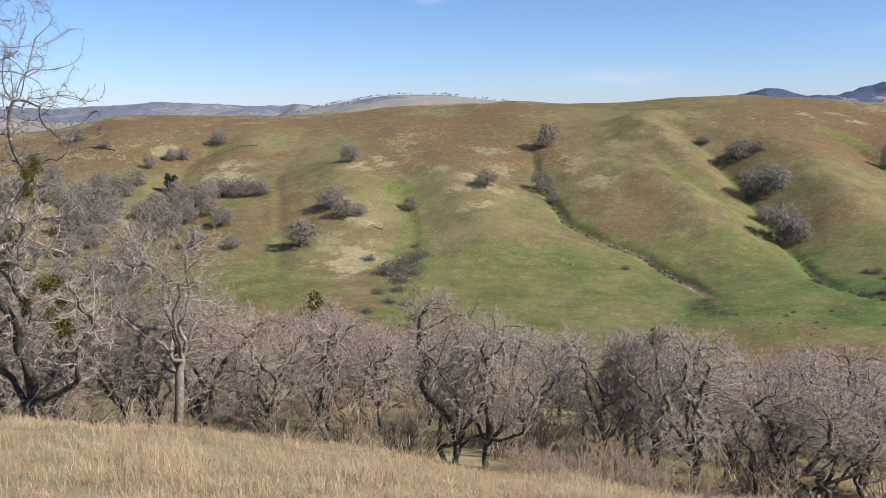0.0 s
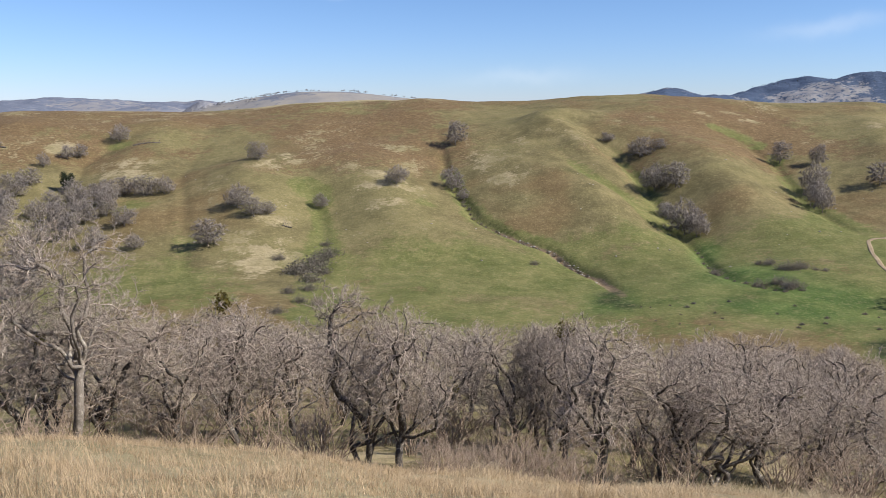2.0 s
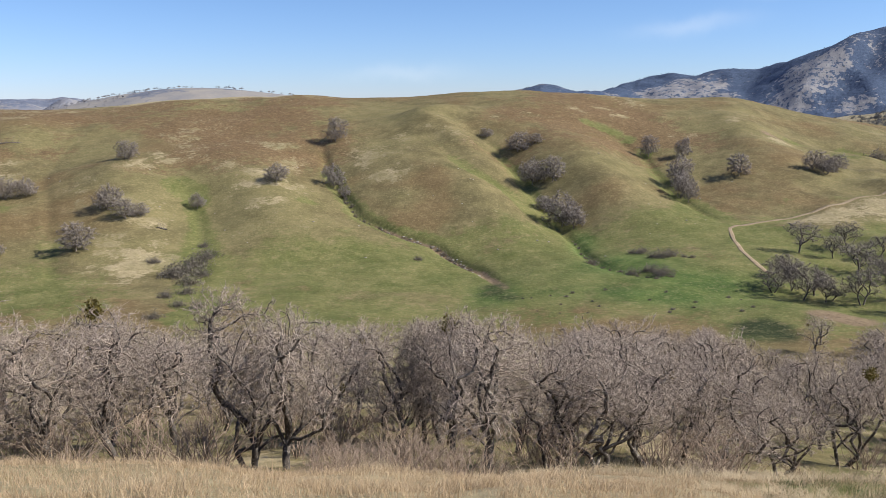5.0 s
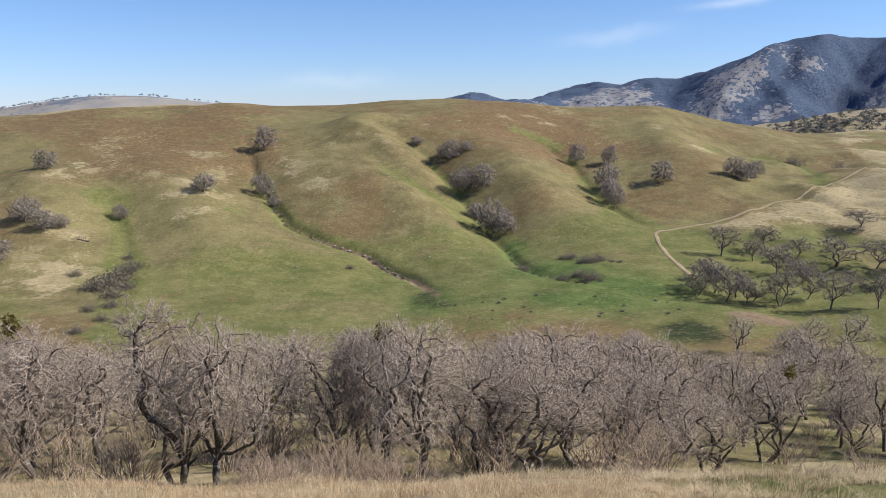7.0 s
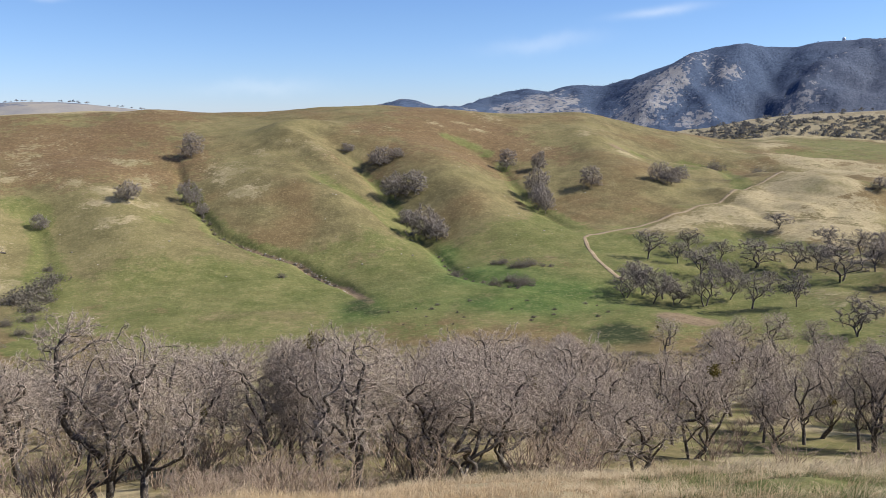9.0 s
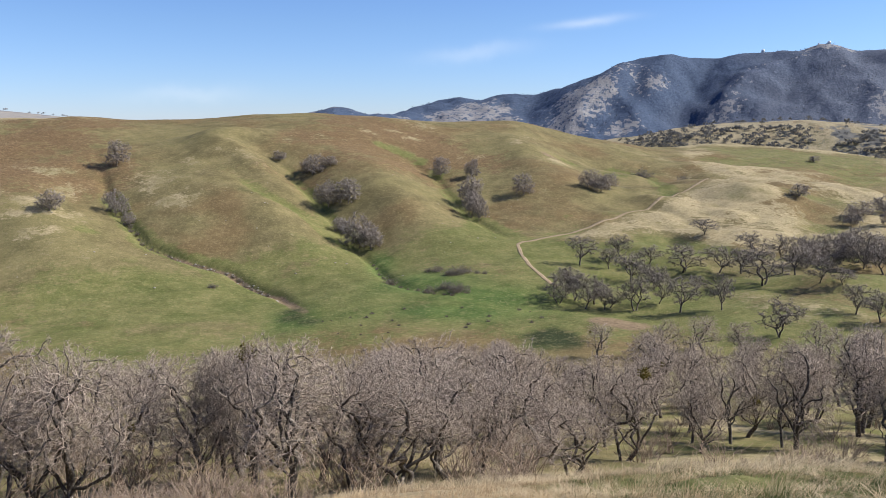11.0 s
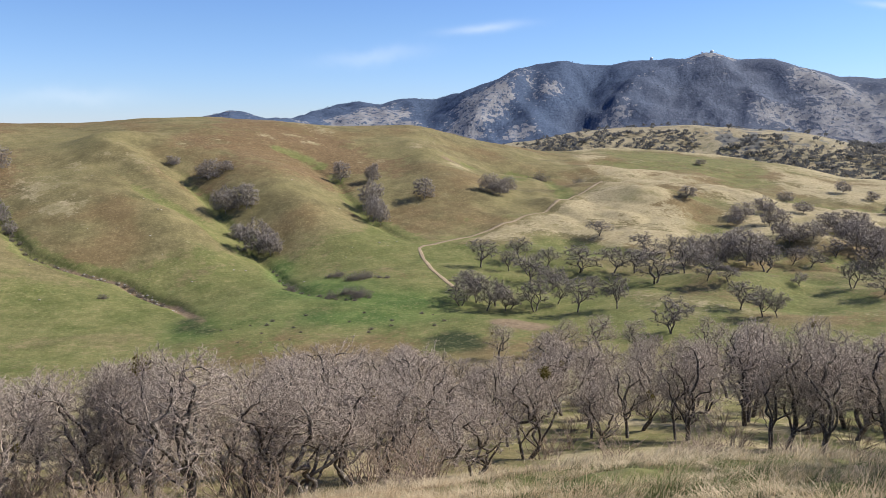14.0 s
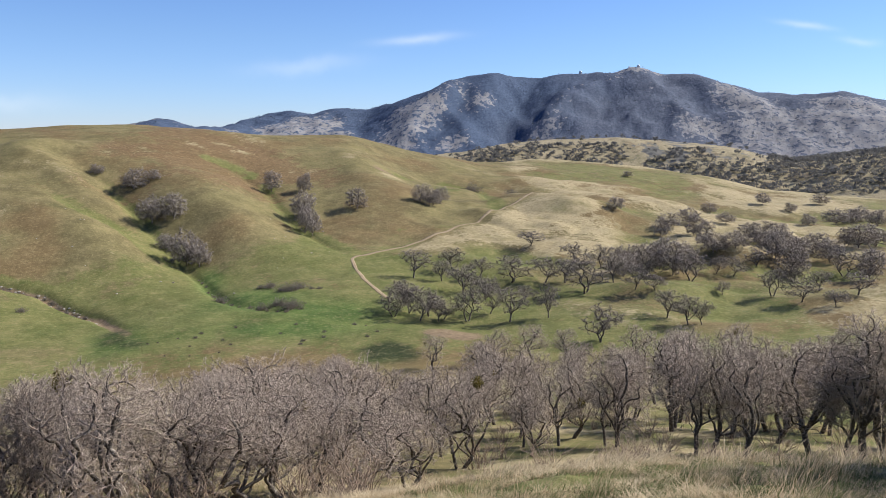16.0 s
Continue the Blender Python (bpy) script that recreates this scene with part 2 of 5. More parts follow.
def ground(x, y):
    x, y = np.asarray(x, float), np.asarray(y, float)
    r = np.hypot(x, y)
    z = base(x, y)
    clear = np.ones_like(x)
    for line, breadth, depth, channel in GULLIES:
        d, t = along(x, y, line)
        ends = np.clip(t * 3, 0, 1) * np.clip((1 - t) * 4, 0, 1)
        z = z - depth * ends * np.exp(-np.abs(d / breadth) ** 1.4) - channel * np.clip(t * 6, 0, 1) * np.clip((1 - t) * 3, 0, 1) * np.exp(-(d / 1.6) ** 2)
        clear = clear * (1 - 0.85 * np.exp(-(d / 15) ** 2))
    for line, breadth, tall in SPURS:
        d, t = along(x, y, line)
        z = z + clear * tall * np.clip(t * 3, 0, 1) * np.clip((1 - t) * 3, 0, 1) * np.exp(-np.abs(d / breadth) ** 2)
    for bearing, distance, breadth, height in KNOLLS:
        kx, ky = polar(bearing, distance)
        z = z + height * np.exp(-((x - kx) ** 2 + (y - ky) ** 2) / breadth ** 2)
    z = z + cloudy(x, y, 3.0, 5) * np.clip((r - 3) / 8, 0, 1) * np.where((np.arctan2(x, y) > 0.7) & (r < 40), 0.34, 0.14)
    knolly = 1.4 + 3.2 * np.clip((np.degrees(np.arctan2(x, y)) - 36) / 6, 0, 1) * np.clip((480 - r) / 120, 0, 1)
    z = z + cloudy(x, y, 34.0, 2) * knolly * np.clip((r - 100) / 120, 0, 1) * np.clip((1500 - r) / 700, 0, 1)
    z = z + np.abs(cloudy(x, y, 15.0, 71, 2)) * (knolly - 1.4) * 0.5 * np.clip((r - 160) / 40, 0, 1)   # small banks of the pale side
    # folds of the second ridge and the spurs of the mountain
    bearing = np.degrees(np.arctan2(x, y))
    second, last = PROFILE[7][0](bearing), PROFILE[9][0](bearing)
    fold = 1 - np.abs(cloudy(x, y, 260.0, 9, 3))
    z = z + (fold - 0.85) * 26 * np.clip((r - 600) / 200, 0, 1) * (1 - np.exp(-((r - second) / 110) ** 2)) * np.clip((1900 - r) / 300, 0, 1)
    spur = 1 - np.abs(cloudy(bearing + r / 260, r / 300, 4.0, 14, 5)) * 1.1 - np.abs(cloudy(bearing - r / 330, r / 260, 1.7, 15, 4)) * 0.45
    face = np.clip((r - 2300) / 500, 0, 1) * np.clip((last - r) / 350, 0, 1)
    z = z + (spur - 0.97) * 30 * face * np.clip((bearing - 18) / 10, 0.45, 1)
    for line, breadth, tall in MOUNTAIN if r.max() > 2300 else ():
        d, t = along(x, y, line)
        z = z + 0.8 * tall * face * np.clip((1 - t) * 4, 0, 1) * np.exp(-np.abs(d / breadth) ** 1.5)
    for b0, d0, breadth, tall in RANGES:
        kx, ky = polar(b0, d0)
        z = z + tall * np.exp(-((x - kx) ** 2 + (y - ky) ** 2) / breadth ** 2)
    z = z + cloudy(x, y, 70.0, 62, 2) * 10 * face
    z = z + cloudy(x, y, 90.0, 61, 3) * 12 * np.clip((r - 2000) / 600, 0, 1)
    # hummocks on the slope at the lookout
    z = z + cloudy(x, y, 1.5, 63, 2) * 0.24 * np.clip((r - 5) / 5, 0, 1) * np.clip((34 - r) / 8, 0, 1) * np.clip((bearing - 34) / 12, 0.25, 1)
    return z


def height(x, y):
    return float(ground(np.array([x]), np.array([y]))[0])


# ---- materials ----
PALENESS = 0.86   # one factor on every mixed base colour, set together with the exposure


def graph(name):
    m = bpy.data.materials.new(name)
    m.use_nodes = True
    n, l = m.node_tree.nodes, m.node_tree.links
    return m, n, l, n["Principled BSDF"]


def noise_node(n, l, scale, detail=4.0, coord=None, rough=0.55):
    t = n.new("ShaderNodeTexNoise")
    t.inputs["Scale"].default_value, t.inputs["Detail"].default_value, t.inputs["Roughness"].default_value = scale, detail, rough
    if coord is not None:
        l.new(coord, t.inputs["Vector"])
    return t.outputs["Fac"]


def ramp(n, l, value, low, high):
    r = n.new("ShaderNodeMapRange")
    r.inputs[1].default_value, r.inputs[2].default_value = low, high
    l.new(value, r.inputs[0])
    return r.outputs[0]


def mix(n, l, fac, a, b):
    """Mix of two colours (tuples or sockets)."""
    m = n.new("ShaderNodeMix")
    m.data_type = "RGBA"
    for socket, v in ((m.inputs[0], fac), (m.inputs[6], a), (m.inputs[7], b)):
        if isinstance(v, (int, float)):
            socket.default_value = v
        elif isinstance(v, tuple):
            socket.default_value = (*(PALENESS * x for x in v), 1)
        else:
            l.new(v, socket)
    return m.outputs[2]


def maths(n, l, op, a, b):
    m = n.new("ShaderNodeMath")
    m.operation, m.use_clamp = op, op in ("MULTIPLY", "ADD", "SUBTRACT")
    for k, v in enumerate((a, b)):
        if isinstance(v, (int, float)):
            m.inputs[k].default_value = v
        else:
            l.new(v, m.inputs[k])
    return m.outputs[0]


def bump(n, l, bsdf, value, strength, distance):
    b = n.new("ShaderNodeBump")
    b.inputs["Strength"].default_value, b.inputs["Distance"].default_value = strength, distance
    l.new(value, b.inputs["Height"])
    l.new(b.outputs[0], bsdf.inputs["Normal"])


def attribute(n, name):
    a = n.new("ShaderNodeAttribute")
    a.attribute_name = name
    return a.outputs["Fac"]


def ground_material():
    m, n, l, bsdf = graph("hill_grass")
    xyz = n.new("ShaderNodeTexCoord").outputs["Object"]
    wide = noise_node(n, l, 0.022, 5, xyz)
    mid = noise_node(n, l, 0.11, 5, xyz, 0.62)
    fine = noise_node(n, l, 0.9, 6, xyz, 0.7)
    grain = noise_node(n, l, 9.0, 4, xyz, 0.7)
    tuft = noise_node(n, l, 0.34, 6, xyz, 0.75)
    olive = mix(n, l, ramp(n, l, mid, 0.35, 0.65), (0.124, 0.105, 0.049), (0.212, 0.176, 0.084))
    olive = mix(n, l, maths(n, l, "MULTIPLY", ramp(n, l, wide, 0.50, 0.60), 0.6), olive, (0.165, 0.105, 0.052))
    olive = mix(n, l, maths(n, l, "MULTIPLY", ramp(n, l, wide, 0.48, 0.38), 0.5), olive, (0.205, 0.182, 0.080))
    lush = mix(n, l, ramp(n, l, mid, 0.35, 0.65), (0.106, 0.122, 0.036), (0.180, 0.172, 0.066))
    lush = mix(n, l, ramp(n, l, fine, 0.55, 0.75), lush, (0.066, 0.106, 0.033))
    straw = mix(n, l, ramp(n, l, fine, 0.3, 0.7), (0.296, 0.242, 0.138), (0.442, 0.366, 0.224))
    straw = mix(n, l, maths(n, l, "MULTIPLY", ramp(n, l, mid, 0.5, 0.7), 0.6), straw, (0.135, 0.120, 0.045))
    earth = mix(n, l, ramp(n, l, fine, 0.3, 0.7), (0.155, 0.110, 0.068), (0.28, 0.205, 0.135))

    def raw(op, a, b):
        m = n.new("ShaderNodeMath")
        m.operation = op
        for k, v in enumerate((a, b)):
            if isinstance(v, float):
                m.inputs[k].default_value = v
            else:
                l.new(v, m.inputs[k])
        return m.outputs[0]

    uneven = raw("ADD", raw("MULTIPLY", mid, 1.3), raw("ADD", raw("MULTIPLY", tuft, 1.7), raw("MULTIPLY", fine, 0.7)))
    uneven = raw("SUBTRACT", uneven, 1.85)

    def share(name, amount):
        """Where a growth stands, with ragged edges and stray tufts."""
        return ramp(n, l, raw("ADD", attribute(n, name), raw("MULTIPLY", uneven, amount)), 0.38, 0.62)
    russet = mix(n, l, ramp(n, l, fine, 0.3, 0.7), (0.092, 0.058, 0.030), (0.225, 0.145, 0.078))
    c = mix(n, l, share("lush", 0.6), olive, lush)
    c = mix(n, l, maths(n, l, "MULTIPLY", share("russet", 0.8), 0.85), c, russet)
    c = mix(n, l, share("straw", 1.0), c, straw)
    c = mix(n, l, share("earth", 0.30), c, earth)
    c = mix(n, l, attribute(n, "damp"), c, mix(n, l, ramp(n, l, mid, 0.35, 0.65), (0.054, 0.100, 0.024), (0.108, 0.160, 0.042)))
    c = mix(n, l, attribute(n, "mire"), c, mix(n, l, ramp(n, l, fine, 0.3, 0.7), (0.022, 0.034, 0.014), (0.040, 0.054, 0.021)))
    speck = noise_node(n, l, 1.3, 5, xyz, 0.68)   # single tufts: pale dry stalks, dark gaps
    c = mix(n, l, maths(n, l, "MULTIPLY", ramp(n, l, speck, 0.54, 0.64), 0.36), c, mix(n, l, 0.6, c, (0.46, 0.37, 0.20)))
    c = mix(n, l, maths(n, l, "MULTIPLY", ramp(n, l, speck, 0.46, 0.36), 0.36), c, mix(n, l, 0.6, c, (0.040, 0.034, 0.014)))
    c = mix(n, l, maths(n, l, "MULTIPLY", ramp(n, l, grain, 0.40, 0.70), 0.4), c, mix(n, l, 0.6, c, (0.04, 0.035, 0.015)))
    c = mix(n, l, maths(n, l, "MULTIPLY", ramp(n, l, tuft, 0.52, 0.66), 0.34), c, mix(n, l, 0.55, c, (0.040, 0.032, 0.014)))
    c = mix(n, l, maths(n, l, "MULTIPLY", ramp(n, l, tuft, 0.48, 0.36), 0.34), c, mix(n, l, 0.5, c, (0.40, 0.32, 0.17)))
    # pale bare ground of the far mountain, with blue-grey haze in the colour
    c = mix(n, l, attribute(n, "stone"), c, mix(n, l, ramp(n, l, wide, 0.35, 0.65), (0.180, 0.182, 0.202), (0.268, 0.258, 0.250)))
    # distance haze painted over the second ridge and far ranges as grey-blue
    c = mix(n, l, attribute(n, "far_haze"), c, mix(n, l, ramp(n, l, wide, 0.35, 0.65), (0.190, 0.200, 0.235), (0.290, 0.275, 0.265)))
    swing, turn = n.new("ShaderNodeMapping"), n.new("ShaderNodeMapping")   # noise drawn out along the line of sight, so patches look round from camera
    swing.inputs["Rotation"].default_value, turn.inputs["Scale"].default_value = (0, 0, radians(46)), (1, 0.5, 1)
    l.new(xyz, swing.inputs["Vector"])
    l.new(swing.outputs[0], turn.inputs["Vector"])
    thicket = noise_node(n, l, 0.056, 4, turn.outputs[0], 0.66)
    stipple = ramp(n, l, noise_node(n, l, 0.11, 6, turn.outputs[0], 0.7), 0.38, 0.62)
    oakwood = mix(n, l, stipple, (0.095, 0.092, 0.078), (0.175, 0.165, 0.140))
    # mountain forest and bare woods, their colours blued to stand for haze
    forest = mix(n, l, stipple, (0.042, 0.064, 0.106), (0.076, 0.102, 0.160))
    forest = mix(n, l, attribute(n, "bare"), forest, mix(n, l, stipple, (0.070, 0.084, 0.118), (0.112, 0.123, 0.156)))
    # scrub of that hazed far land, made paler and bluer
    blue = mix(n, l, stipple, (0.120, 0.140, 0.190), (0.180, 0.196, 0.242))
    brush = mix(n, l, attribute(n, "far_haze"), mix(n, l, attribute(n, "stone"), oakwood, forest), blue)
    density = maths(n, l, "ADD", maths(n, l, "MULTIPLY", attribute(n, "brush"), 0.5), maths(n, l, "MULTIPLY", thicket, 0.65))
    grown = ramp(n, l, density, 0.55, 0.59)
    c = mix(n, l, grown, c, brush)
    l.new(c, bsdf.inputs["Base Color"])
    bsdf.inputs["Roughness"].default_value = 0.95
    bsdf.inputs["Specular IOR Level"].default_value = 0.1
    canopy = raw("ADD", raw("MULTIPLY", thicket, 14.0), raw("MULTIPLY", stipple, 4.0))   # tree tops and scrub of the mountain
    relief = raw("ADD", raw("ADD", raw("MULTIPLY", fine, 0.7), raw("MULTIPLY", grain, 0.15)), raw("MULTIPLY", canopy, attribute(n, "stone")))
    bump(n, l, bsdf, relief, 0.6, 0.5)
    return m


def bark_material(name, dark, pale, lichen):
    m, n, l, bsdf = graph(name)
    xyz = n.new("ShaderNodeTexCoord").outputs["Object"]
    tint = n.new("ShaderNodeObjectInfo").outputs["Random"]
    coarse, fine = noise_node(n, l, 5.0, 5, xyz, 0.7), noise_node(n, l, 24.0, 4, xyz, 0.7)
    c = mix(n, l, ramp(n, l, fine, 0.3, 0.7), dark, pale)
    c = mix(n, l, maths(n, l, "MULTIPLY", ramp(n, l, coarse, 0.53, 0.63), 0.7), c, lichen)
    c = mix(n, l, maths(n, l, "MULTIPLY", tint, 0.35), c, mix(n, l, 0.4, c, (0.06, 0.045, 0.036)))
    l.new(c, bsdf.inputs["Base Color"])
    bsdf.inputs["Roughness"].default_value = 0.9
    bsdf.inputs["Specular IOR Level"].default_value = 0.15
    bump(n, l, bsdf, fine, 0.6, 0.03)
    return m


def plain_material(name, one, two, scale, rough=0.85, island=False, thin=0.0):
    m, n, l, bsdf = graph(name)
    xyz = n.new("ShaderNodeTexCoord").outputs["Object"]
    f = ramp(n, l, noise_node(n, l, scale, 5, xyz, 0.65), 0.3, 0.7)
    c = mix(n, l, f, one, two)
    if island:
        r = n.new("ShaderNodeNewGeometry").outputs["Random Per Island"]
        c = mix(n, l, r, c, mix(n, l, 0.65, c, one))
    l.new(c, bsdf.inputs["Base Color"])
    bsdf.inputs["Roughness"].default_value = rough
    bsdf.inputs["Specular IOR Level"].default_value = 0.2
    if thin:   # leaves and blades let light through
        glow, both = n.new("ShaderNodeBsdfTranslucent"), n.new("ShaderNodeMixShader")
        both.inputs[0].default_value = thin
        l.new(c, glow.inputs[0])
        l.new(bsdf.outputs[0], both.inputs[1])
        l.new(glow.outputs[0], both.inputs[2])
        l.new(both.outputs[0], n["Material Output"].inputs[0])
    return m


GROUND = ground_material()
BARK = bark_material("oak_bark", (0.042, 0.035, 0.030), (0.162, 0.138, 0.117), (0.47, 0.42, 0.36))
PALEBARK = bark_material("pale_oak_bark", (0.12, 0.10, 0.082), (0.33, 0.285, 0.238), (0.54, 0.48, 0.41))
TWIG = bark_material("oak_twigs", (0.225, 0.178, 0.144), (0.510, 0.420, 0.348), (0.74, 0.64, 0.54))
GREYTWIG = bark_material("grey_twigs", (0.125, 0.106, 0.096), (0.275, 0.238, 0.216), (0.42, 0.37, 0.33))
PALETWIG = bark_material("pale_grey_twigs", (0.165, 0.142, 0.128), (0.350, 0.305, 0.274), (0.50, 0.44, 0.39))
BRUSH = bark_material("brush_stems", (0.22, 0.160, 0.120), (0.46, 0.350, 0.265), (0.46, 0.38, 0.28))
DRY = plain_material("dry_grass", (0.37, 0.262, 0.150), (0.89, 0.700, 0.470), 0.9, 0.8, True, 0.35)
MISTLETOE = plain_material("mistletoe_leaves", (0.085, 0.072, 0.018), (0.28, 0.210, 0.045), 3.0, 0.6, True, 0.4)
SCRUBLEAF = plain_material("scrub_leaves", (0.15, 0.132, 0.105), (0.32, 0.28, 0.225), 1.2, 0.8, True, 0.4)
LEAF = plain_material("evergreen_leaves", (0.022, 0.032, 0.014), (0.055, 0.065, 0.030), 1.5, 0.6, True, 0.3)
DIRT = plain_material("road_dirt", (0.22, 0.165, 0.102), (0.34, 0.262, 0.170), 0.6, 0.95)
ROCK = plain_material("pale_rock", (0.24, 0.22, 0.18), (0.42, 0.39, 0.33), 2.0, 0.9)
WHITE = plain_material("white_metal", (0.78, 0.78, 0.77), (0.84, 0.84, 0.83), 0.2, 0.4)


# ---- mesh helpers ----
def mesh_of(name, verts, tris, material, smooth=True):
    """A mesh from arrays of corners and triangles."""
    verts, tris = np.asarray(verts, np.float32), np.asarray(tris, np.int32)
    me = bpy.data.meshes.new(name)
    me.vertices.add(len(verts))
    me.vertices.foreach_set("co", verts.ravel())
    me.loops.add(tris.size)
    me.loops.foreach_set("vertex_index", tris.ravel())
    me.polygons.add(len(tris))
    me.polygons.foreach_set("loop_start", np.arange(0, tris.size, tris.shape[1], dtype=np.int32))
    me.polygons.foreach_set("use_smooth", np.full(len(tris), smooth))
    me.update(calc_edges=True)
    me.materials.append(material)
    return me


def child(name, me, parent, label=""):
    ob = new(name, me)
    ob.parent = parent
    return tagged(ob, label)


def sway(x, lo, hi):
    return np.clip((x - lo) / (hi - lo), 0, 1)


# ---- the ground: one sheet from the lookout to the horizon ----
def make_ground():
    bearings = np.concatenate([np.arange(-34, 76, 0.21), np.arange(76, 326, 4.0)])
    rings = np.concatenate([np.geomspace(0.9, 8, 22, endpoint=False), np.arange(8, 30, 0.3), np.geomspace(30, 150, 40, endpoint=False), np.arange(150, 480, 1.7), np.geomspace(480, 1900, 66, endpoint=False), np.arange(1900, 4300, 36), np.geomspace(4300, 4800, 6)])
    b, r = np.meshgrid(bearings, rings)
    x, y = polar(b.ravel(), r.ravel())
    z = ground(x, y)
    nb, nr = len(bearings), len(rings)
    verts = np.concatenate([np.stack([x, y, z], 1), [[0, 0, height(0.0, 0.0)]]])
    i, j = np.meshgrid(np.arange(nr - 1), np.arange(nb), indexing="ij")
    a, c = (i * nb + j).ravel(), (i * nb + (j + 1) % nb).ravel()
    tris = np.concatenate([np.stack([a, c, c + nb], 1), np.stack([a, c + nb, a + nb], 1)])
    k = np.arange(nb)
    tris = np.concatenate([tris, np.stack([np.full(nb, nr * nb), (k + 1) % nb, k], 1)])[:, ::-1]
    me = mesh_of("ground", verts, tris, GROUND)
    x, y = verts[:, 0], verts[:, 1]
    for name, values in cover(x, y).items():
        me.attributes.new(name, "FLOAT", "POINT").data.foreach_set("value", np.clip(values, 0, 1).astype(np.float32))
    return tagged(new("ground", me), "rolling hills of green and dry grass", "ground", kind="structure")


def cover(x, y):
    """What grows where: shares of lush grass, straw, bare earth and dark brush; also where haze tints the far colours.
    """
    r, b = np.hypot(x, y), np.degrees(np.arctan2(x, y))
    foot, top = PROFILE[3][0](b), PROFILE[5][0](b)
    up = (r - foot) / (top - foot)
    hill = sway(r, 120, 150) * sway(-r, -700, -600)
    patch, small = cloudy(x, y, 60, 21), cloudy(x, y, 14, 22)
    lush = np.clip(0.60 - 1.9 * np.clip(up, 0, 1) - 0.25 * sway(-b, -2, 6) + 0.55 * patch + 0.25 * small, 0, 1) * hill
    straw = np.clip(0.45 * patch + 0.4 * small + 0.10, 0, 0.6) * hill * sway(up, 0.05, 0.35)
    for bearing, distance, size in ((-4.1, 290, 12), (-2.6, 276, 12), (-9.0, 213, 11), (-6.7, 207, 11), (-4.0, 234, 13), (-1.6, 246, 16), (1.2, 238, 12), (2.0, 262, 10), (8.8, 287, 8), (10.6, 276, 7), (-15, 300, 14), (-12.5, 270, 12), (-19, 330, 12), (36.4, 356, 8), (33.8, 372, 5), (26, 374, 6), (30.6, 352, 4), (23.6, 368, 5)):
        px, py = polar(bearing, distance)
        straw = np.maximum(straw, (0.46 + 0.4 * small + 0.5 * cloudy(x, y, 6, 28, 2)) * np.exp(-((x - px) ** 2 + (y - py) ** 2) / (1.6 * size) ** 2))
    # reddish dry growth on the upper slopes, pale straw along the top
    russet = hill * sway(up, 0.25, 0.55) * np.clip(0.54 + 1.3 * cloudy(x, y, 75, 25) + 0.5 * small - 0.35 * sway(b, 5, 14) + 0.25 * sway(-b, 8, 14), 0, 1)
    straw = np.maximum(straw, sway(up, 0.9, 0.97) * sway(b, -9, -6) * sway(-b, -6, -3) * 0.8 * sway(-r, -520, -470))
    earth = np.zeros_like(x)
    for line, breadth, depth, channel in GULLIES:
        d, t = along(x, y, line)
        lush = lush + (0.75 if line[0][0] > -8 else 0.25) * hill * np.exp(-(d / 4.5) ** 2) * sway(1 - t, 0, 0.3)
        straw = straw * (1 - 0.8 * np.exp(-(d / 8) ** 2))
        if channel > 1.2:
            earth = earth + 0.9 * np.exp(-(d / 1.4) ** 2) * sway(1 - t, 0.5, 0.6)
    for bearing, distance, size in ((13.0, 196, 13), (9.0, 206, 12), (21.5, 205, 11), (23.0, 222, 8), (30, 245, 9), (37.5, 372, 8), (40.5, 362, 9), (31.5, 262, 7), (27.2, 345, 4), (26.3, 349, 4), (25.3, 351, 4), (24.3, 352, 4), (28.3, 332, 4), (-2.6, 262, 7), (-3.6, 270, 6), (5.0, 250, 5), (-15.0, 336, 6), (-14.6, 262, 8)):   # green seeps
        px, py = polar(bearing, distance)
        seep = np.exp(-((x - px) ** 2 + (y - py) ** 2) / size ** 2)
        lush, russet, straw = lush + 0.7 * seep, russet * (1 - seep), straw * (1 - seep)
    # the pale dry side of the valley, beyond the dirt road
    edge = np.interp(r, [150, 192, 219, 245, 266, 299, 338, 382, 428, 520], [40, 37, 34.8, 34, 38.6, 43.2, 46, 47, 45, 43.5]) + 0.8 * small
    pale = sway(b - edge, -0.2, 1.2) * sway(r, 150, 185) * sway(-r, -720, -640)
    knoll = cloudy(x, y, 34.0, 2)   # dry on the rises, green in the hollows
    glade = (0.65 + 0.35 * sway(-r, -400, -230)) * np.clip(0.55 + 0.4 * patch + 0.4 * small - 1.3 * knoll, 0, 1)
    straw = np.where(pale > 0, straw * (1 - pale) + pale * np.clip(0.36 + 0.16 * sway(r, 290, 340) + 0.5 * small + 0.9 * knoll - 0.35 * glade, 0.03, 0.75), straw)
    lush = lush * (1 - pale) + pale * glade * 0.85
    # the slope at the lookout, and the litter and grass under the oaks
    near = sway(-r, -30, -24)
    straw = np.maximum(straw, near * (0.95 - 0.72 * sway(x + 2 * small, 8, 12.5)))
    lush = np.maximum(lush, near * 0.85 * sway(x + 2 * small, 8, 12.5))
    wood = sway(r, 24, 30) * sway(-r, -150, -120)
    straw = np.maximum(straw, wood * np.clip(0.32 - 0.16 * sway(b, 24, 34) + 0.9 * small + 0.5 * cloudy(x, y, 4, 29, 2), 0, 1))
    lush = np.maximum(lush, wood * np.clip(-0.1 + 0.6 * sway(b, 26, 44) + 0.6 * patch + 0.3 * small, 0, 1))
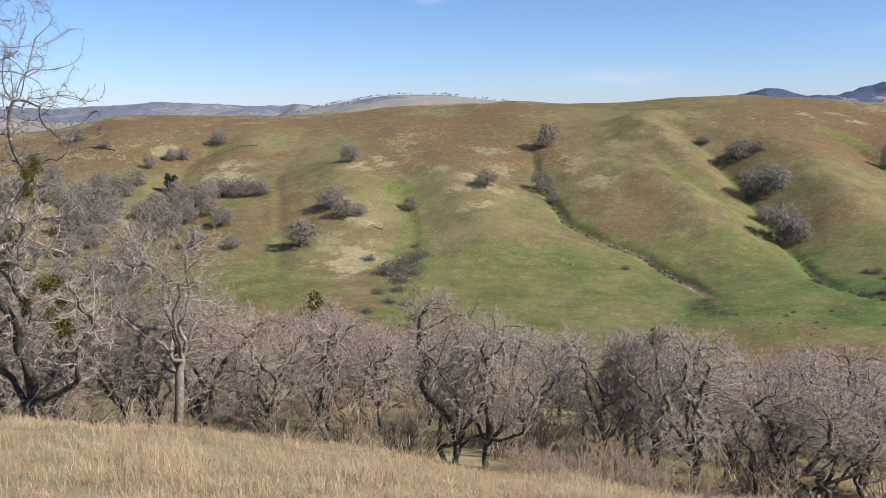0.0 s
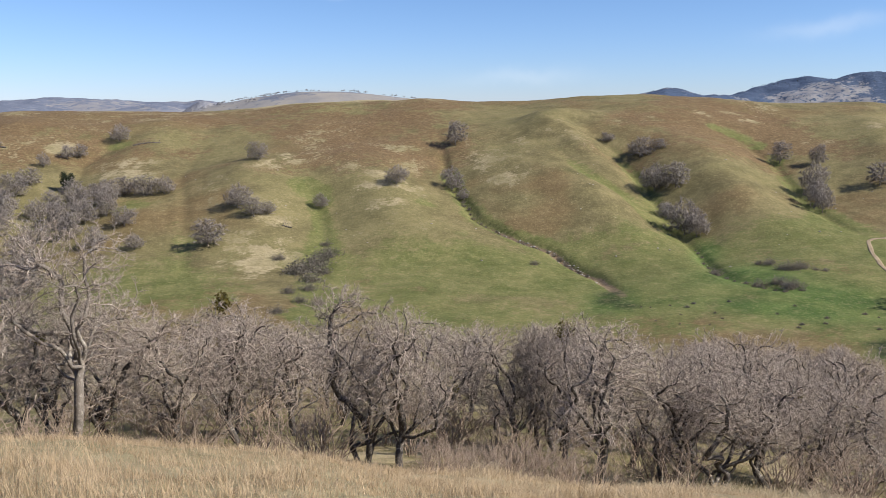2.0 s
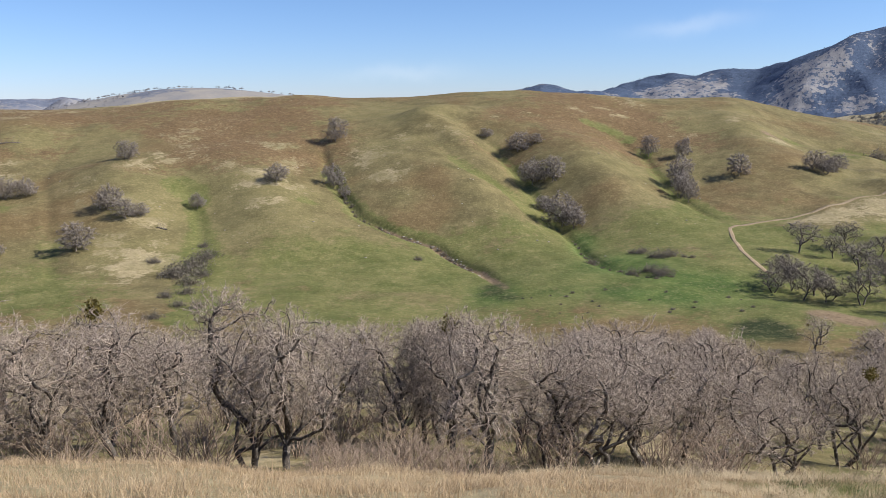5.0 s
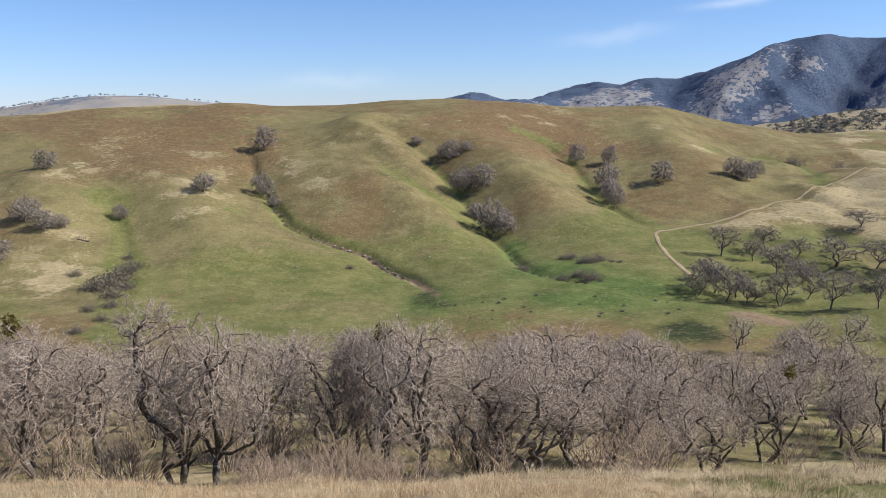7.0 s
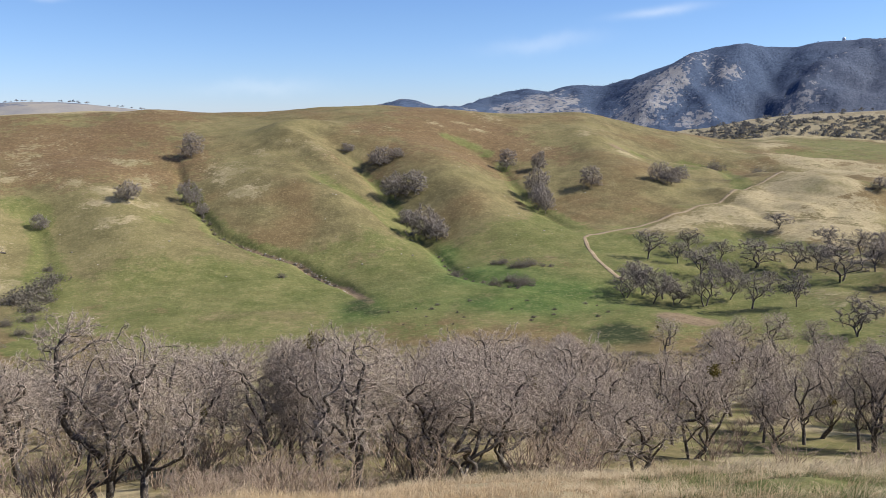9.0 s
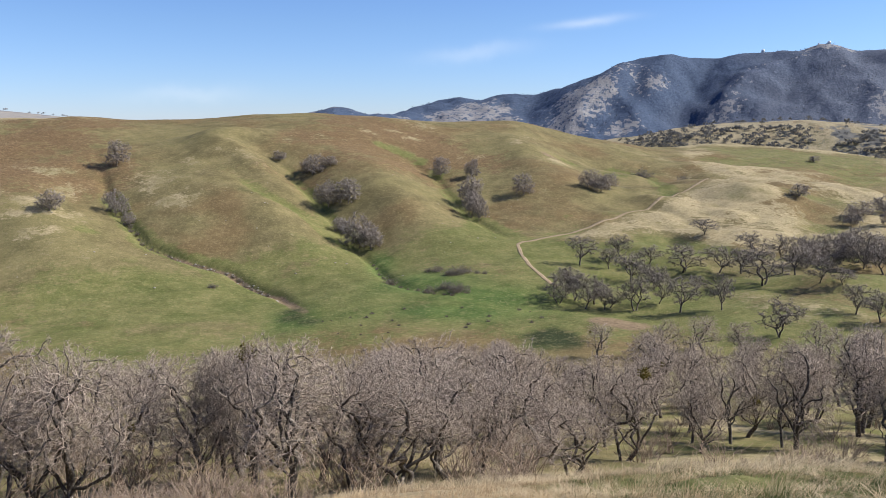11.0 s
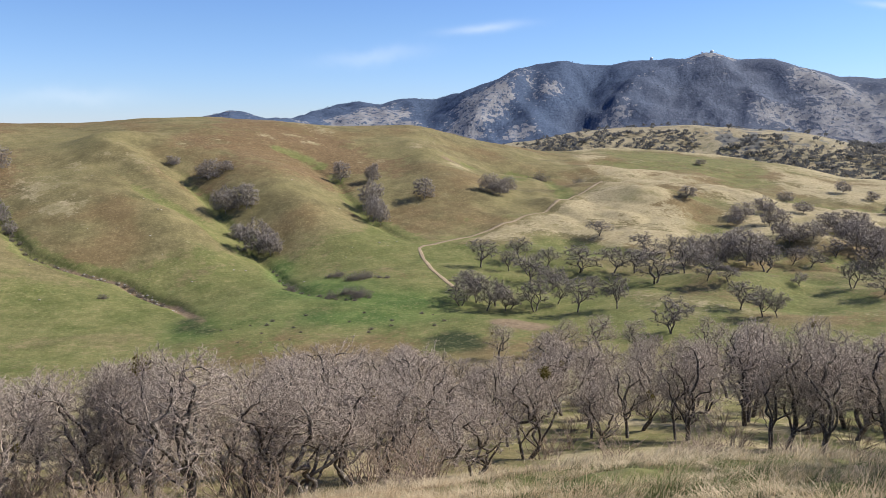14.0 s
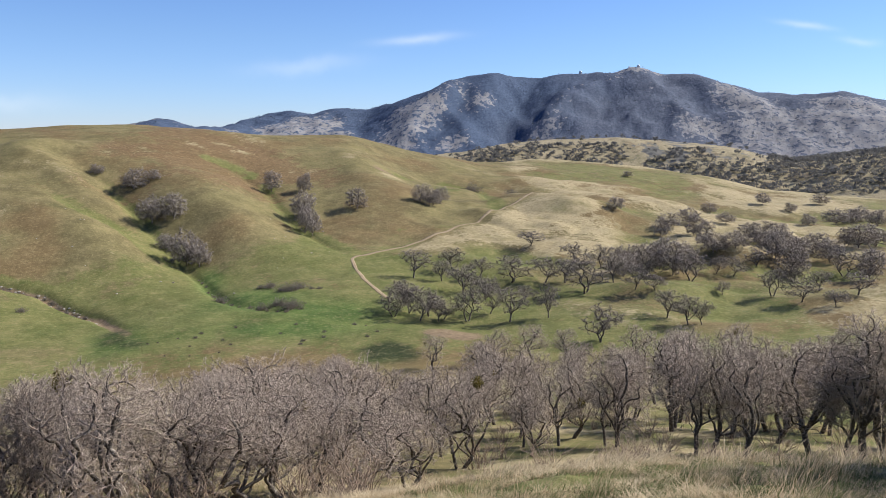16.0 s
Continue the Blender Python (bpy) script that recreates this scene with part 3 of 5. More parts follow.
    russet = np.maximum(russet, wood * sway(-r, -95, -75) * sway(-b, -34, -26) * np.clip(0.5 + 0.5 * small, 0, 1) * 0.8)
    russet = np.maximum(russet, near * np.clip(0.15 + 0.9 * cloudy(x, y, 2.5, 27), 0, 1) * 0.8)
    far = sway(r, 620, 760)
    left = sway(-b, -14, -9)
    brush = far * np.where(r < 1500, np.clip(0.30 * sway(b, 38, 44) + 0.2 * left + 0.55 * cloudy(x, y, 90, 31), 0, 1), 0)
    straw = np.where(r > 620, np.maximum(straw * (1 - far), far * (0.6 + 0.2 * left + 0.4 * small)), straw)
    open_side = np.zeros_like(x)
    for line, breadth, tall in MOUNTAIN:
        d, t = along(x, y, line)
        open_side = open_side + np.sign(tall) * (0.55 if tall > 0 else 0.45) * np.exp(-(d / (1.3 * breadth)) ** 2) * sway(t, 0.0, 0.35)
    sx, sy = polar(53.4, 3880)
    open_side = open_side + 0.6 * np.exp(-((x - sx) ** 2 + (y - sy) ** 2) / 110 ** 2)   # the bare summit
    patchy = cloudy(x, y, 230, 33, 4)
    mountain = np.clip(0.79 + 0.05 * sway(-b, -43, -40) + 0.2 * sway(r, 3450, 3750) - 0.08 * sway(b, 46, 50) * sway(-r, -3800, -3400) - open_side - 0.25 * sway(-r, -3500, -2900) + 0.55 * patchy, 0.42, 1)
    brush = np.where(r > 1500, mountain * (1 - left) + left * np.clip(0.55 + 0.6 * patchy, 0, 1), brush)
    damp = np.zeros_like(x)
    for bearing, distance, wide, deep, turn in ((24.2, 226, 4, 16, 8), (27, 196, 13, 16, 0), (31.5, 181, 17, 11, 0), (29, 170, 22, 9, 0), (18, 172, 6, 12, 0), (36.1, 145, 5.5, 6.5, 0)):
        px, py = polar(bearing, distance)
        a = np.radians(bearing)
        u, v = (x - px) * np.cos(a) - (y - py) * np.sin(a), (x - px) * np.sin(a) + (y - py) * np.cos(a)
        damp = np.maximum(damp, np.clip(1.25 * np.exp(-(u / wide) ** 2 - (v / deep) ** 2) + 0.35 * small - 0.12, 0, 1))
    for bearing, distance, size in ((36.2, 361, 7), (40.2, 161, 5), (42.0, 158, 5)):
        px, py = polar(bearing, distance)
        earth = earth + 0.75 * np.exp(-((x - px) ** 2 + (y - py) ** 2) / size ** 2)
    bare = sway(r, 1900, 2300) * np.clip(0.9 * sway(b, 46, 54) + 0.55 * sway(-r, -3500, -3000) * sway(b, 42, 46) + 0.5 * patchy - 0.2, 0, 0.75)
    mx, my = polar(36.6, 147)
    mire = np.clip(3.0 * np.exp(-((x - mx) / 4.6) ** 4 - ((y - my) / 5.4) ** 4) + 0.3 * small - 0.2, 0, 1)
    for bearing, distance, size in ((18.2, 180, 3.5), (18.0, 173, 4), (19.2, 168, 3)):
        px, py = polar(bearing, distance)
        mire = np.maximum(mire, np.clip(1.1 * np.exp(-((x - px) ** 2 + (y - py) ** 2) / size ** 2) + 0.5 * small - 0.25, 0, 0.8))
    # stone, bare and the last mask place the haze-tinted colours of far land
    return {"mire": mire, "bare": bare, "lush": lush, "straw": straw, "earth": earth, "brush": brush, "stone": sway(r, 1400, 1900), "russet": russet * (1 - pale), "damp": damp * 0.9 * (1 - np.clip(earth, 0, 1)), "far_haze": left * np.maximum(sway(r, 1400, 1700), 0.75 * far) + 0.12 * far * (1 - left) * sway(-r, -1500, -1400)}


make_ground()


def stand_at(bearing, distance, sink=0.05):
    x, y = polar(bearing, distance)
    return float(x), float(y), height(float(x), float(y)) - sink


# ---- trees: crooked bare oaks ----
class Tubes:
    """Collects tapered tubes into one triangle mesh."""

    def __init__(self):
        self.v, self.f, self.n = [], [], 0

    def add(self, pts, radii, sides):
        pts = np.asarray(pts)
        d = np.gradient(pts, axis=0)
        d /= np.linalg.norm(d, axis=1)[:, None] + 1e-9
        ref = np.array([0.3, 0.9, 0.2]) if abs(d[0][1]) < 0.8 else np.array([1.0, 0.1, 0.2])
        u = np.cross(d, ref)
        u /= np.linalg.norm(u, axis=1)[:, None] + 1e-9
        w = np.cross(d, u)
        a = np.arange(sides) * 2 * np.pi / sides
        last = len(pts) - 1
        rings = pts[:last, None] + (np.cos(a)[None, :, None] * u[:last, None] + np.sin(a)[None, :, None] * w[:last, None]) * np.asarray(radii)[:last, None, None]
        self.v.append(rings.reshape(-1, 3))
        self.v.append(pts[last][None])
        k = np.arange(sides)
        for i in range(last - 1):
            p, q = self.n + i * sides + k, self.n + i * sides + (k + 1) % sides
            self.f.append(np.stack([p, q, q + sides], 1))
            self.f.append(np.stack([p, q + sides, p + sides], 1))
        p, q = self.n + (last - 1) * sides + k, self.n + (last - 1) * sides + (k + 1) % sides
        self.f.append(np.stack([p, q, np.full(sides, self.n + last * sides)], 1))
        self.n += last * sides + 1

    def mesh(self, name, material):
        return mesh_of(name, np.concatenate(self.v), np.concatenate(self.f), material)


def turned(rng, d, angle):
    """A direction at that angle (radians) from d, to a random side."""
    side = rng.normal(size=3)
    side -= d * side.dot(d)
    side /= np.linalg.norm(side)
    return d * math.cos(angle) + side * math.sin(angle)


def crown_points(rng, count, tall, wide, bole, lobes, hollow, skirt):
    """Where twigs end: points through a crown of several rounded lobes, more of them towards the outside."""
    half = tall * (1 - 0.5 * bole) / 2
    core = np.array([0, 0, tall - half])
    size = np.array([wide / 2, wide / 2, half])
    a, e = np.arange(lobes) * 2.4 + rng.uniform(0, 6.3), rng.uniform(-0.8, 1.3, lobes)
    middle = np.stack([np.cos(a) * np.cos(e), np.sin(a) * np.cos(e), np.sin(e)], 1) * rng.uniform(0.48, 0.66, lobes)[:, None]
    radius = rng.uniform(0.34, 0.52, lobes)
    if skirt:   # some lobes hang to the ground all round
        low = np.arange(lobes) % 3 == 0
        middle[low, 2] = -0.52
        middle[low, :2] *= (0.55 / (np.linalg.norm(middle[low, :2], axis=1) + 1e-9))[:, None]
    k = rng.integers(lobes + 1, size=count)
    d = rng.normal(size=(count, 3))
    d /= np.linalg.norm(d, axis=1)[:, None]
    d *= (rng.random(count) ** hollow)[:, None]
    p = np.where((k == lobes)[:, None], d * 0.6, middle[k % lobes] + d * radius[k % lobes][:, None])
    p = core + p * size
    return p[p[:, 2] > tall * (0.03 if skirt else 0.05 + 0.3 * bole)], core + middle * size * 1.15


def oak_meshes(seed, tall, wide, bole=0.3, points=900, step=0.3, twig_radius=0.0105, twigs=2, reach=(0.16, 0.42), stems=1, lean=0.12, crook=0.75, lobes=9, hollow=0.5, girth=0.0, split=True, bark=None, twig=None, limbs_out=7, skirt=0.0):
    """Meshes of one oak: trunk, main limbs, and the crown of branches and twigs, which grow step by step towards the points of the crown."""
    rng = np.random.default_rng(seed)
    goal, lobe = crown_points(rng, points, tall, wide, bole, lobes, hollow, skirt)
    place, above, heads = [], [], []
    for s in range(stems):   # the boles
        a = rng.uniform(0, 6.3) if stems == 1 else s * 6.3 / stems + rng.uniform(-0.5, 0.5)
        tilt = lean if stems == 1 else 0.36 + 0.1 * rng.random()
        p, d = np.array([0, 0, -0.3]) + (0 if stems == 1 else 0.2) * np.array([math.cos(a), math.sin(a), 0]), np.array([math.cos(a) * tilt, math.sin(a) * tilt, 1.0])
        n = max(3, int(tall * bole / step))
        for i in range(n + 1):
            above.append(-1 if i == 0 else len(place) - 1)
            place.append(p)
            d = d + rng.normal(size=3) * 0.13 * math.sqrt(step / 0.4)
            d[2] = max(d[2], 0.75)
            p = p + d / np.linalg.norm(d) * (tall * bole + 0.3) / n
        heads.append((len(place) - n // 4 - 1, len(place) - 1))
    for k, end in enumerate(lobe[rng.permutation(lobes)[:limbs_out]]):   # crooked main limbs, each out to a lobe of the crown
        lo, hi = heads[k % stems]
        at = int(rng.integers(lo, hi + 1))
        p, sway_to = place[at], rng.normal(size=3)
        for i in range(60):
            left = end - p
            far = np.linalg.norm(left)
            if far < step * 1.5:
                break
            if i % max(2, int(1.2 / step)) == 0:
                sway_to = rng.normal(size=3) * np.array([1, 1, 0.8])
            d = left / far + sway_to * 0.40 + rng.normal(size=3) * 0.20 + (0.0, 0.0, 0.25 if i < 3 else 0.0)
            p = p + d / np.linalg.norm(d) * step
            above.append(at)
            at = len(place)
            place.append(p)
    count, limit = len(place), 9 * points
    P, up, kids = np.zeros((limit, 3)), np.full(limit, -1), np.zeros(limit, int)
    P[:count], up[:count] = place, above
    for i in range(1, count):
        if above[i] >= 0:
            kids[above[i]] += 1
    firm = np.zeros(count, bool)   # nothing grows from the lower bole
    firm[P[:count, 2] < tall * bole * 0.5] = True
    D = np.linalg.norm(goal[:, None] - P[None, :count], axis=2)
    D[:, firm] = 1e9
    near, dist = D.argmin(1), D.min(1)
    live = np.ones(len(goal), bool)
    for _ in range(130):
        live &= (dist > step * 0.95) & (kids[near] < 6)
        if not live.any() or count > limit - points:
            break
        who, back = np.unique(near[live], return_inverse=True)
        g = goal[live] - P[near[live]]
        g /= np.linalg.norm(g, axis=1)[:, None]
        way = np.zeros((len(who), 3))
        np.add.at(way, back, g)
        way /= np.linalg.norm(way, axis=1)[:, None] + 1e-9
        chosen = np.zeros((len(who), 3))
        mixed = rng.permutation(len(g))
        chosen[back[mixed]] = g[mixed]
        way = way * np.where(kids[who] < 1, 1.0, 0.25)[:, None] + chosen * 0.8   # the first shoot goes on, others turn aside
        parent = up[who]
        course = np.where((parent >= 0)[:, None], P[who] - P[parent], 0.0) / step
        way = way + 0.25 * course + rng.normal(size=way.shape) * crook
        way /= np.linalg.norm(way, axis=1)[:, None] + 1e-9
        m = len(who)
        P[count:count + m], up[count:count + m] = P[who] + way * step, who
        kids[who] += 1
        D = np.linalg.norm(goal[:, None] - P[None, count:count + m], axis=2)
        k, v = D.argmin(1), D.min(1)
        closer = v < dist
        near, dist = np.where(closer, count + k, near), np.where(closer, v, dist)
        count += m
    P, up = P[:count], up[:count]
    # thickness: each branch carries the wood of those above it
    load, heavy = np.zeros(count), np.full(count, -1)
    for i in range(count - 1, -1, -1):
        load[i] = max(load[i], 1.0)
        if up[i] >= 0:
            load[up[i]] += load[i] + 0.02
            if heavy[up[i]] < 0 or load[i] > load[heavy[up[i]]]:
                heavy[up[i]] = i
    radius = twig_radius * 1.15 * load ** 0.405
    if girth:
        radius *= 1 + (girth * tall / radius.max() - 1) * np.clip(radius / radius.max(), 0, 1)
    big = radius[:stems * 2].max()
    wood, crown, limbs = Tubes(), Tubes(), []
    for i in range(count):
        if up[i] >= 0 and heavy[up[i]] == i:
            continue
        chain = [i] if up[i] < 0 else [up[i], i]
        while heavy[chain[-1]] >= 0:
            chain.append(heavy[chain[-1]])
        if len(chain) < 2:
            continue
        pts, r = P[chain].copy(), radius[chain].copy()
        if up[i] >= 0:
            r[0] = r[1]
        else:
            r[0] *= 1.45
        pts[1:-1] = 0.6 * pts[1:-1] + 0.2 * (pts[:-2] + pts[2:])
        sides = 8 if r[0] > 0.1 and split else 5 if r[0] > 0.035 and split else 4 if r[0] > 0.1 else 3
        if up[i] < 0:
            wood.add(pts, r, sides)
        elif r[0] > 0.26 * big and len(chain) * step > 1.2:
            if split:
                limbs.append(Tubes())
            (limbs[-1] if split else wood).add(pts, r, sides)
        else:
            crown.add(pts, r, sides)
    # the outer twigs
    thin = np.nonzero((load < 7) & (up >= 0))[0]
    k = np.repeat(thin, twigs)
    d = P[k] - P[up[k]]
    d /= np.linalg.norm(d, axis=1)[:, None] + 1e-9
    side = rng.normal(size=d.shape)
    side -= d * (side * d).sum(1)[:, None]
    side /= np.linalg.norm(side, axis=1)[:, None] + 1e-9
    a = np.radians(rng.uniform(25, 105, len(k)))[:, None]
    d = d * np.cos(a) + side * np.sin(a)
    d[:, 2] += 0.06
    start = P[k] - (P[k] - P[up[k]]) * rng.random(len(k))[:, None]
    tip = start + d * rng.uniform(*reach, len(k))[:, None]
    u = np.cross(d, rng.normal(size=d.shape))
    u *= (twig_radius * rng.uniform(0.7, 1.2, len(k)) / (np.linalg.norm(u, axis=1) + 1e-9))[:, None]
    w = np.cross(d, u)
    v = np.stack([start + u, start - 0.5 * u + 0.87 * w, start - 0.5 * u - 0.87 * w, tip], 1).reshape(-1, 3)
    q = crown.n + np.arange(len(k)) * 4
    crown.v.append(v)
    crown.f += [np.stack([q, q + 1, q + 3], 1), np.stack([q + 1, q + 2, q + 3], 1), np.stack([q + 2, q, q + 3], 1)]
    crown.n += len(v)
    ends = P[(heavy < 0) & (P[:, 2] > tall * bole)]
    return [wood.mesh("trunk", bark or BARK)] + [t.mesh("limb", bark or BARK) for t in limbs], crown.mesh("crown", twig or TWIG), ends


def leaf_clump(seed, radius, count, size, material, name="mistletoe_clump", dome=False):
    """A rough ball of many small leaves."""
    rng = np.random.default_rng(seed)
    d = rng.normal(size=(count, 3))
    d /= np.linalg.norm(d, axis=1)[:, None]
    c = d * (radius * (0.15 + (1.15 if dome else 0.85) * rng.random(count) ** (0.8 if dome else 0.55)) * (0.9 + (0.35 if dome else 0.14) * np.sin(d[:, 0] * 5 + seed) * np.cos(d[:, 1] * 4)))[:, None]
    c[:, 2] *= 1.1
    if dome:
        c[:, 2] = np.abs(c[:, 2]) * 0.75
    u, w = rng.normal(size=(count, 3)), rng.normal(size=(count, 3))
    u *= (size / np.linalg.norm(u, axis=1))[:, None]
    w *= (size * 0.5 / np.linalg.norm(w, axis=1))[:, None]
    v = np.stack([c - u, c + w, c + u, c - w], 1).reshape(-1, 3)
    k = np.arange(count) * 4
    f = np.concatenate([np.stack([k, k + 1, k + 2], 1), np.stack([k, k + 2, k + 3], 1)])
    return mesh_of(name, v, f, material, False)


def oak_kind(seed, tall, wide, **more):
    """A pattern tree, from which the standing ones are copied."""
    trunk, crown, tips = oak_meshes(seed, tall, wide, **more)
    return trunk, crown, tips, tall, wide


def plant(kind, bearing, distance, tall, turn, label, group, clumps=0, seed=0, lean=0.0, top=0.95, low=0.4, ball=0.0, wide=None, small=1.0):
    trunk, crown, tips, own, broad = kind
    x, y, z = stand_at(bearing, distance, 0.0)
    tree = new("oak_tree")
    tree.empty_display_size = 0.5
    k = tall / own
    h = wide / broad if wide else k
    tree.matrix_basis = pose(x, y, z, lean, 0, turn) @ Matrix.Diagonal((h, h, k, 1))
    tagged(tree, label, "tree", group)
    for i, me in enumerate(trunk):
        child("limb" if i else "trunk", me, tree)
    child("crown", crown, tree)
    if ball:   # a mistletoe bush in the very top
        p = tips[np.argmax(tips[:, 2] - 0.6 * np.hypot(tips[:, 0], tips[:, 1]))]
        c = child("mistletoe_clump", CLUMPS[0], tree, "large olive-brown mistletoe clump")
        c.matrix_basis = pose(*(p * 0.93)) @ Matrix.Diagonal((ball / h, ball / h, 1.15 * ball / k, 1))
    if clumps:
        rng = np.random.default_rng(seed + 77)
        high = tips[(tips[:, 2] > own * low) & (tips[:, 2] < own * top)]
        for _ in range(clumps):
            p = high[rng.integers(len(high))]
            c = child("mistletoe_clump", CLUMPS[rng.integers(len(CLUMPS))], tree, "olive-green mistletoe clump")
            s = rng.uniform(0.4, 0.9) * small
            c.matrix_basis = pose(p[0] * 0.85, p[1] * 0.85, p[2] * 0.97, 0, 0, rng.uniform(0, 360)) @ Matrix.Diagonal((s / h, s / h, s / k, 1))
    return tree


def shrub_meshes(seed, tall, wide, stems, twigs, radius):
    """A leafless shrub: many thin stems from one root, forked twice."""
    rng = np.random.default_rng(seed)
    t = Tubes()
    for _ in range(stems):
        a, out = rng.uniform(0, 6.3), rng.uniform(0.1, 1.0)
        p = np.array([math.cos(a) * 0.2 * wide * out, math.sin(a) * 0.2 * wide * out, -0.15])
        d = np.array([math.cos(a) * out * wide / tall * 0.6, math.sin(a) * out * wide / tall * 0.6, 1.0])
        pts = [p]
        for _ in range(4):
            d = d / np.linalg.norm(d) + rng.normal(size=3) * 0.22
            pts.append(pts[-1] + d / np.linalg.norm(d) * tall * rng.uniform(0.2, 0.3))
        pts = np.array(pts)
        t.add(pts, radius * np.array([2.4, 2.0, 1.6, 1.2, 0.8]), 3)
        for _ in range(twigs):
            k = rng.uniform(1.0, 3.9)
            i = int(k)
            s0 = pts[i] + (pts[i + 1] - pts[i]) * (k - i)
            e = turned(rng, (pts[i + 1] - pts[i]) / np.linalg.norm(pts[i + 1] - pts[i]), rng.uniform(0.4, 1.2)) * tall * rng.uniform(0.12, 0.3)
            t.add(np.array([s0, s0 + e * 0.5 + rng.normal(size=3) * 0.04 * tall, s0 + e]), [radius, radius * 0.9, radius * 0.5], 3)
    return t


def shrub(mesh, own, bearing, distance, tall, turn, label, group, name="shrub", wide=1.0):
    x, y, z = stand_at(bearing, distance, 0.0)
    ob = new(name, mesh)
    k = tall / own
    ob.matrix_basis = pose(x, y, z, 0, 0, turn) @ Matrix.Diagonal((k * wide, k * wide, k, 1))
    return tagged(ob, label, "shrub", group)


def leafy_tree(bearing, distance, tall, label, seed):
    """A small evergreen: trunk, and a crown of several uneven clumps of leaves."""
    rng = np.random.default_rng(seed)
    x, y, z = stand_at(bearing, distance, 0.0)
    tree = new("evergreen_oak")
    tree.matrix_basis = pose(x, y, z, 0, 0, rng.uniform(0, 360))
    tagged(tree, label, "tree")
    t = Tubes()
    t.add(np.array([[0, 0, -0.3], [0.1, 0, tall * 0.25], [0.05, 0.1, tall * 0.5], [0, 0, tall * 0.85]]), [0.16, 0.13, 0.09, 0.04], 7)
    child("trunk", t.mesh("trunk", BARK), tree)
    for i in range(9):
        a = i * 2.4
        c = child("leaf_clump", leaf_clump(seed + i, tall * 0.2, 420, 0.22, LEAF, "leaf_clump"), tree, "dark evergreen leaves" if i == 0 else "")
        c.matrix_basis = pose(math.cos(a) * tall * 0.2, math.sin(a) * tall * 0.2, tall * (0.32 + 0.07 * i))
    return tree


CLUMPS = [leaf_clump(s, 0.62, 340, 0.11, MISTLETOE) for s in (1, 2, 3)]
FINE = {"points": 2800, "step": 0.22, "twigs": 3, "reach": (0.12, 0.34)}
NEAR = [oak_kind(11, 9.0, 6.6, bole=0.19, lobes=12, **FINE), oak_kind(12, 9.0, 7.2, bole=0.16, lobes=13, lean=0.3, **FINE),
        oak_kind(13, 9.0, 6.4, bole=0.21, lobes=11, lean=-0.25, **FINE), oak_kind(14, 8.5, 7.0, bole=0.16, lobes=12, stems=2, **FINE),
        oak_kind(15, 8.5, 7.4, bole=0.13, lobes=12, stems=3, **FINE)]
CLOSE = oak_kind(18, 12.0, 13.0, bole=0.18, points=4200, step=0.26, twig_radius=0.0068, twigs=3, reach=(0.1, 0.28), twig=GREYTWIG, lobes=16, hollow=0.6)
TALL = oak_kind(16, 13.0, 11.0, bole=0.40, points=3200, step=0.26, twigs=3, lobes=11, lean=0.05, bark=PALEBARK, girth=0.019, hollow=0.6)
MIDDLE = [oak_kind(s, 8.5, w, bole=0.17, points=1300, step=0.32, twig_radius=0.0145, twigs=3, reach=(0.2, 0.5), lobes=11, lean=n) for s, w, n in ((31, 6.8, 0.1), (32, 7.4, 0.25), (33, 6.2, -0.1), (34, 7.8, 0.3))]
OPEN = [oak_kind(s, 9.5, w, bole=0.25, points=1400, step=0.32, twig_radius=0.014, twigs=3, reach=(0.2, 0.5), lobes=10, lean=n) for s, w, n in ((35, 7.4, 0.1), (36, 8.2, 0.35), (37, 6.6, -0.1), (38, 8.0, 0.2))]
FAR = [oak_kind(s, 8.5, w, bole=bl, points=480, step=0.48, twig_radius=0.028, twigs=5, reach=(0.3, 0.75), stems=st, lobes=10, girth=0.018, split=False, twig=GREYTWIG) for s, w, st, bl in
       ((51, 8.2, 1, 0.24), (52, 8.8, 2, 0.18), (53, 7.6, 1, 0.28), (54, 9.0, 1, 0.2))]
DENSE = [oak_kind(s, 8.5, w, bole=0.10, points=700, step=0.46, twig_radius=0.030, twigs=6, reach=(0.35, 0.85), stems=st, lobes=16, hollow=0.4, girth=0.017, split=False, bark=PALEBARK, twig=PALETWIG, skirt=1.0) for s, w, st in ((61, 8.0, 1), (62, 8.8, 2), (63, 9.4, 1))]
SHRUB = [shrub_meshes(s, 2.0, 2.2, 18, 5, 0.009).mesh("shrub", BRUSH) for s in (71, 72, 73)]
SCRUB = [leaf_clump(s, 1.5, 1000, 0.12, SCRUBLEAF, "scrub", True) for s in (75, 76, 77)]
OAK = "leafless grey-brown oak with crooked limbs on grassy slope"

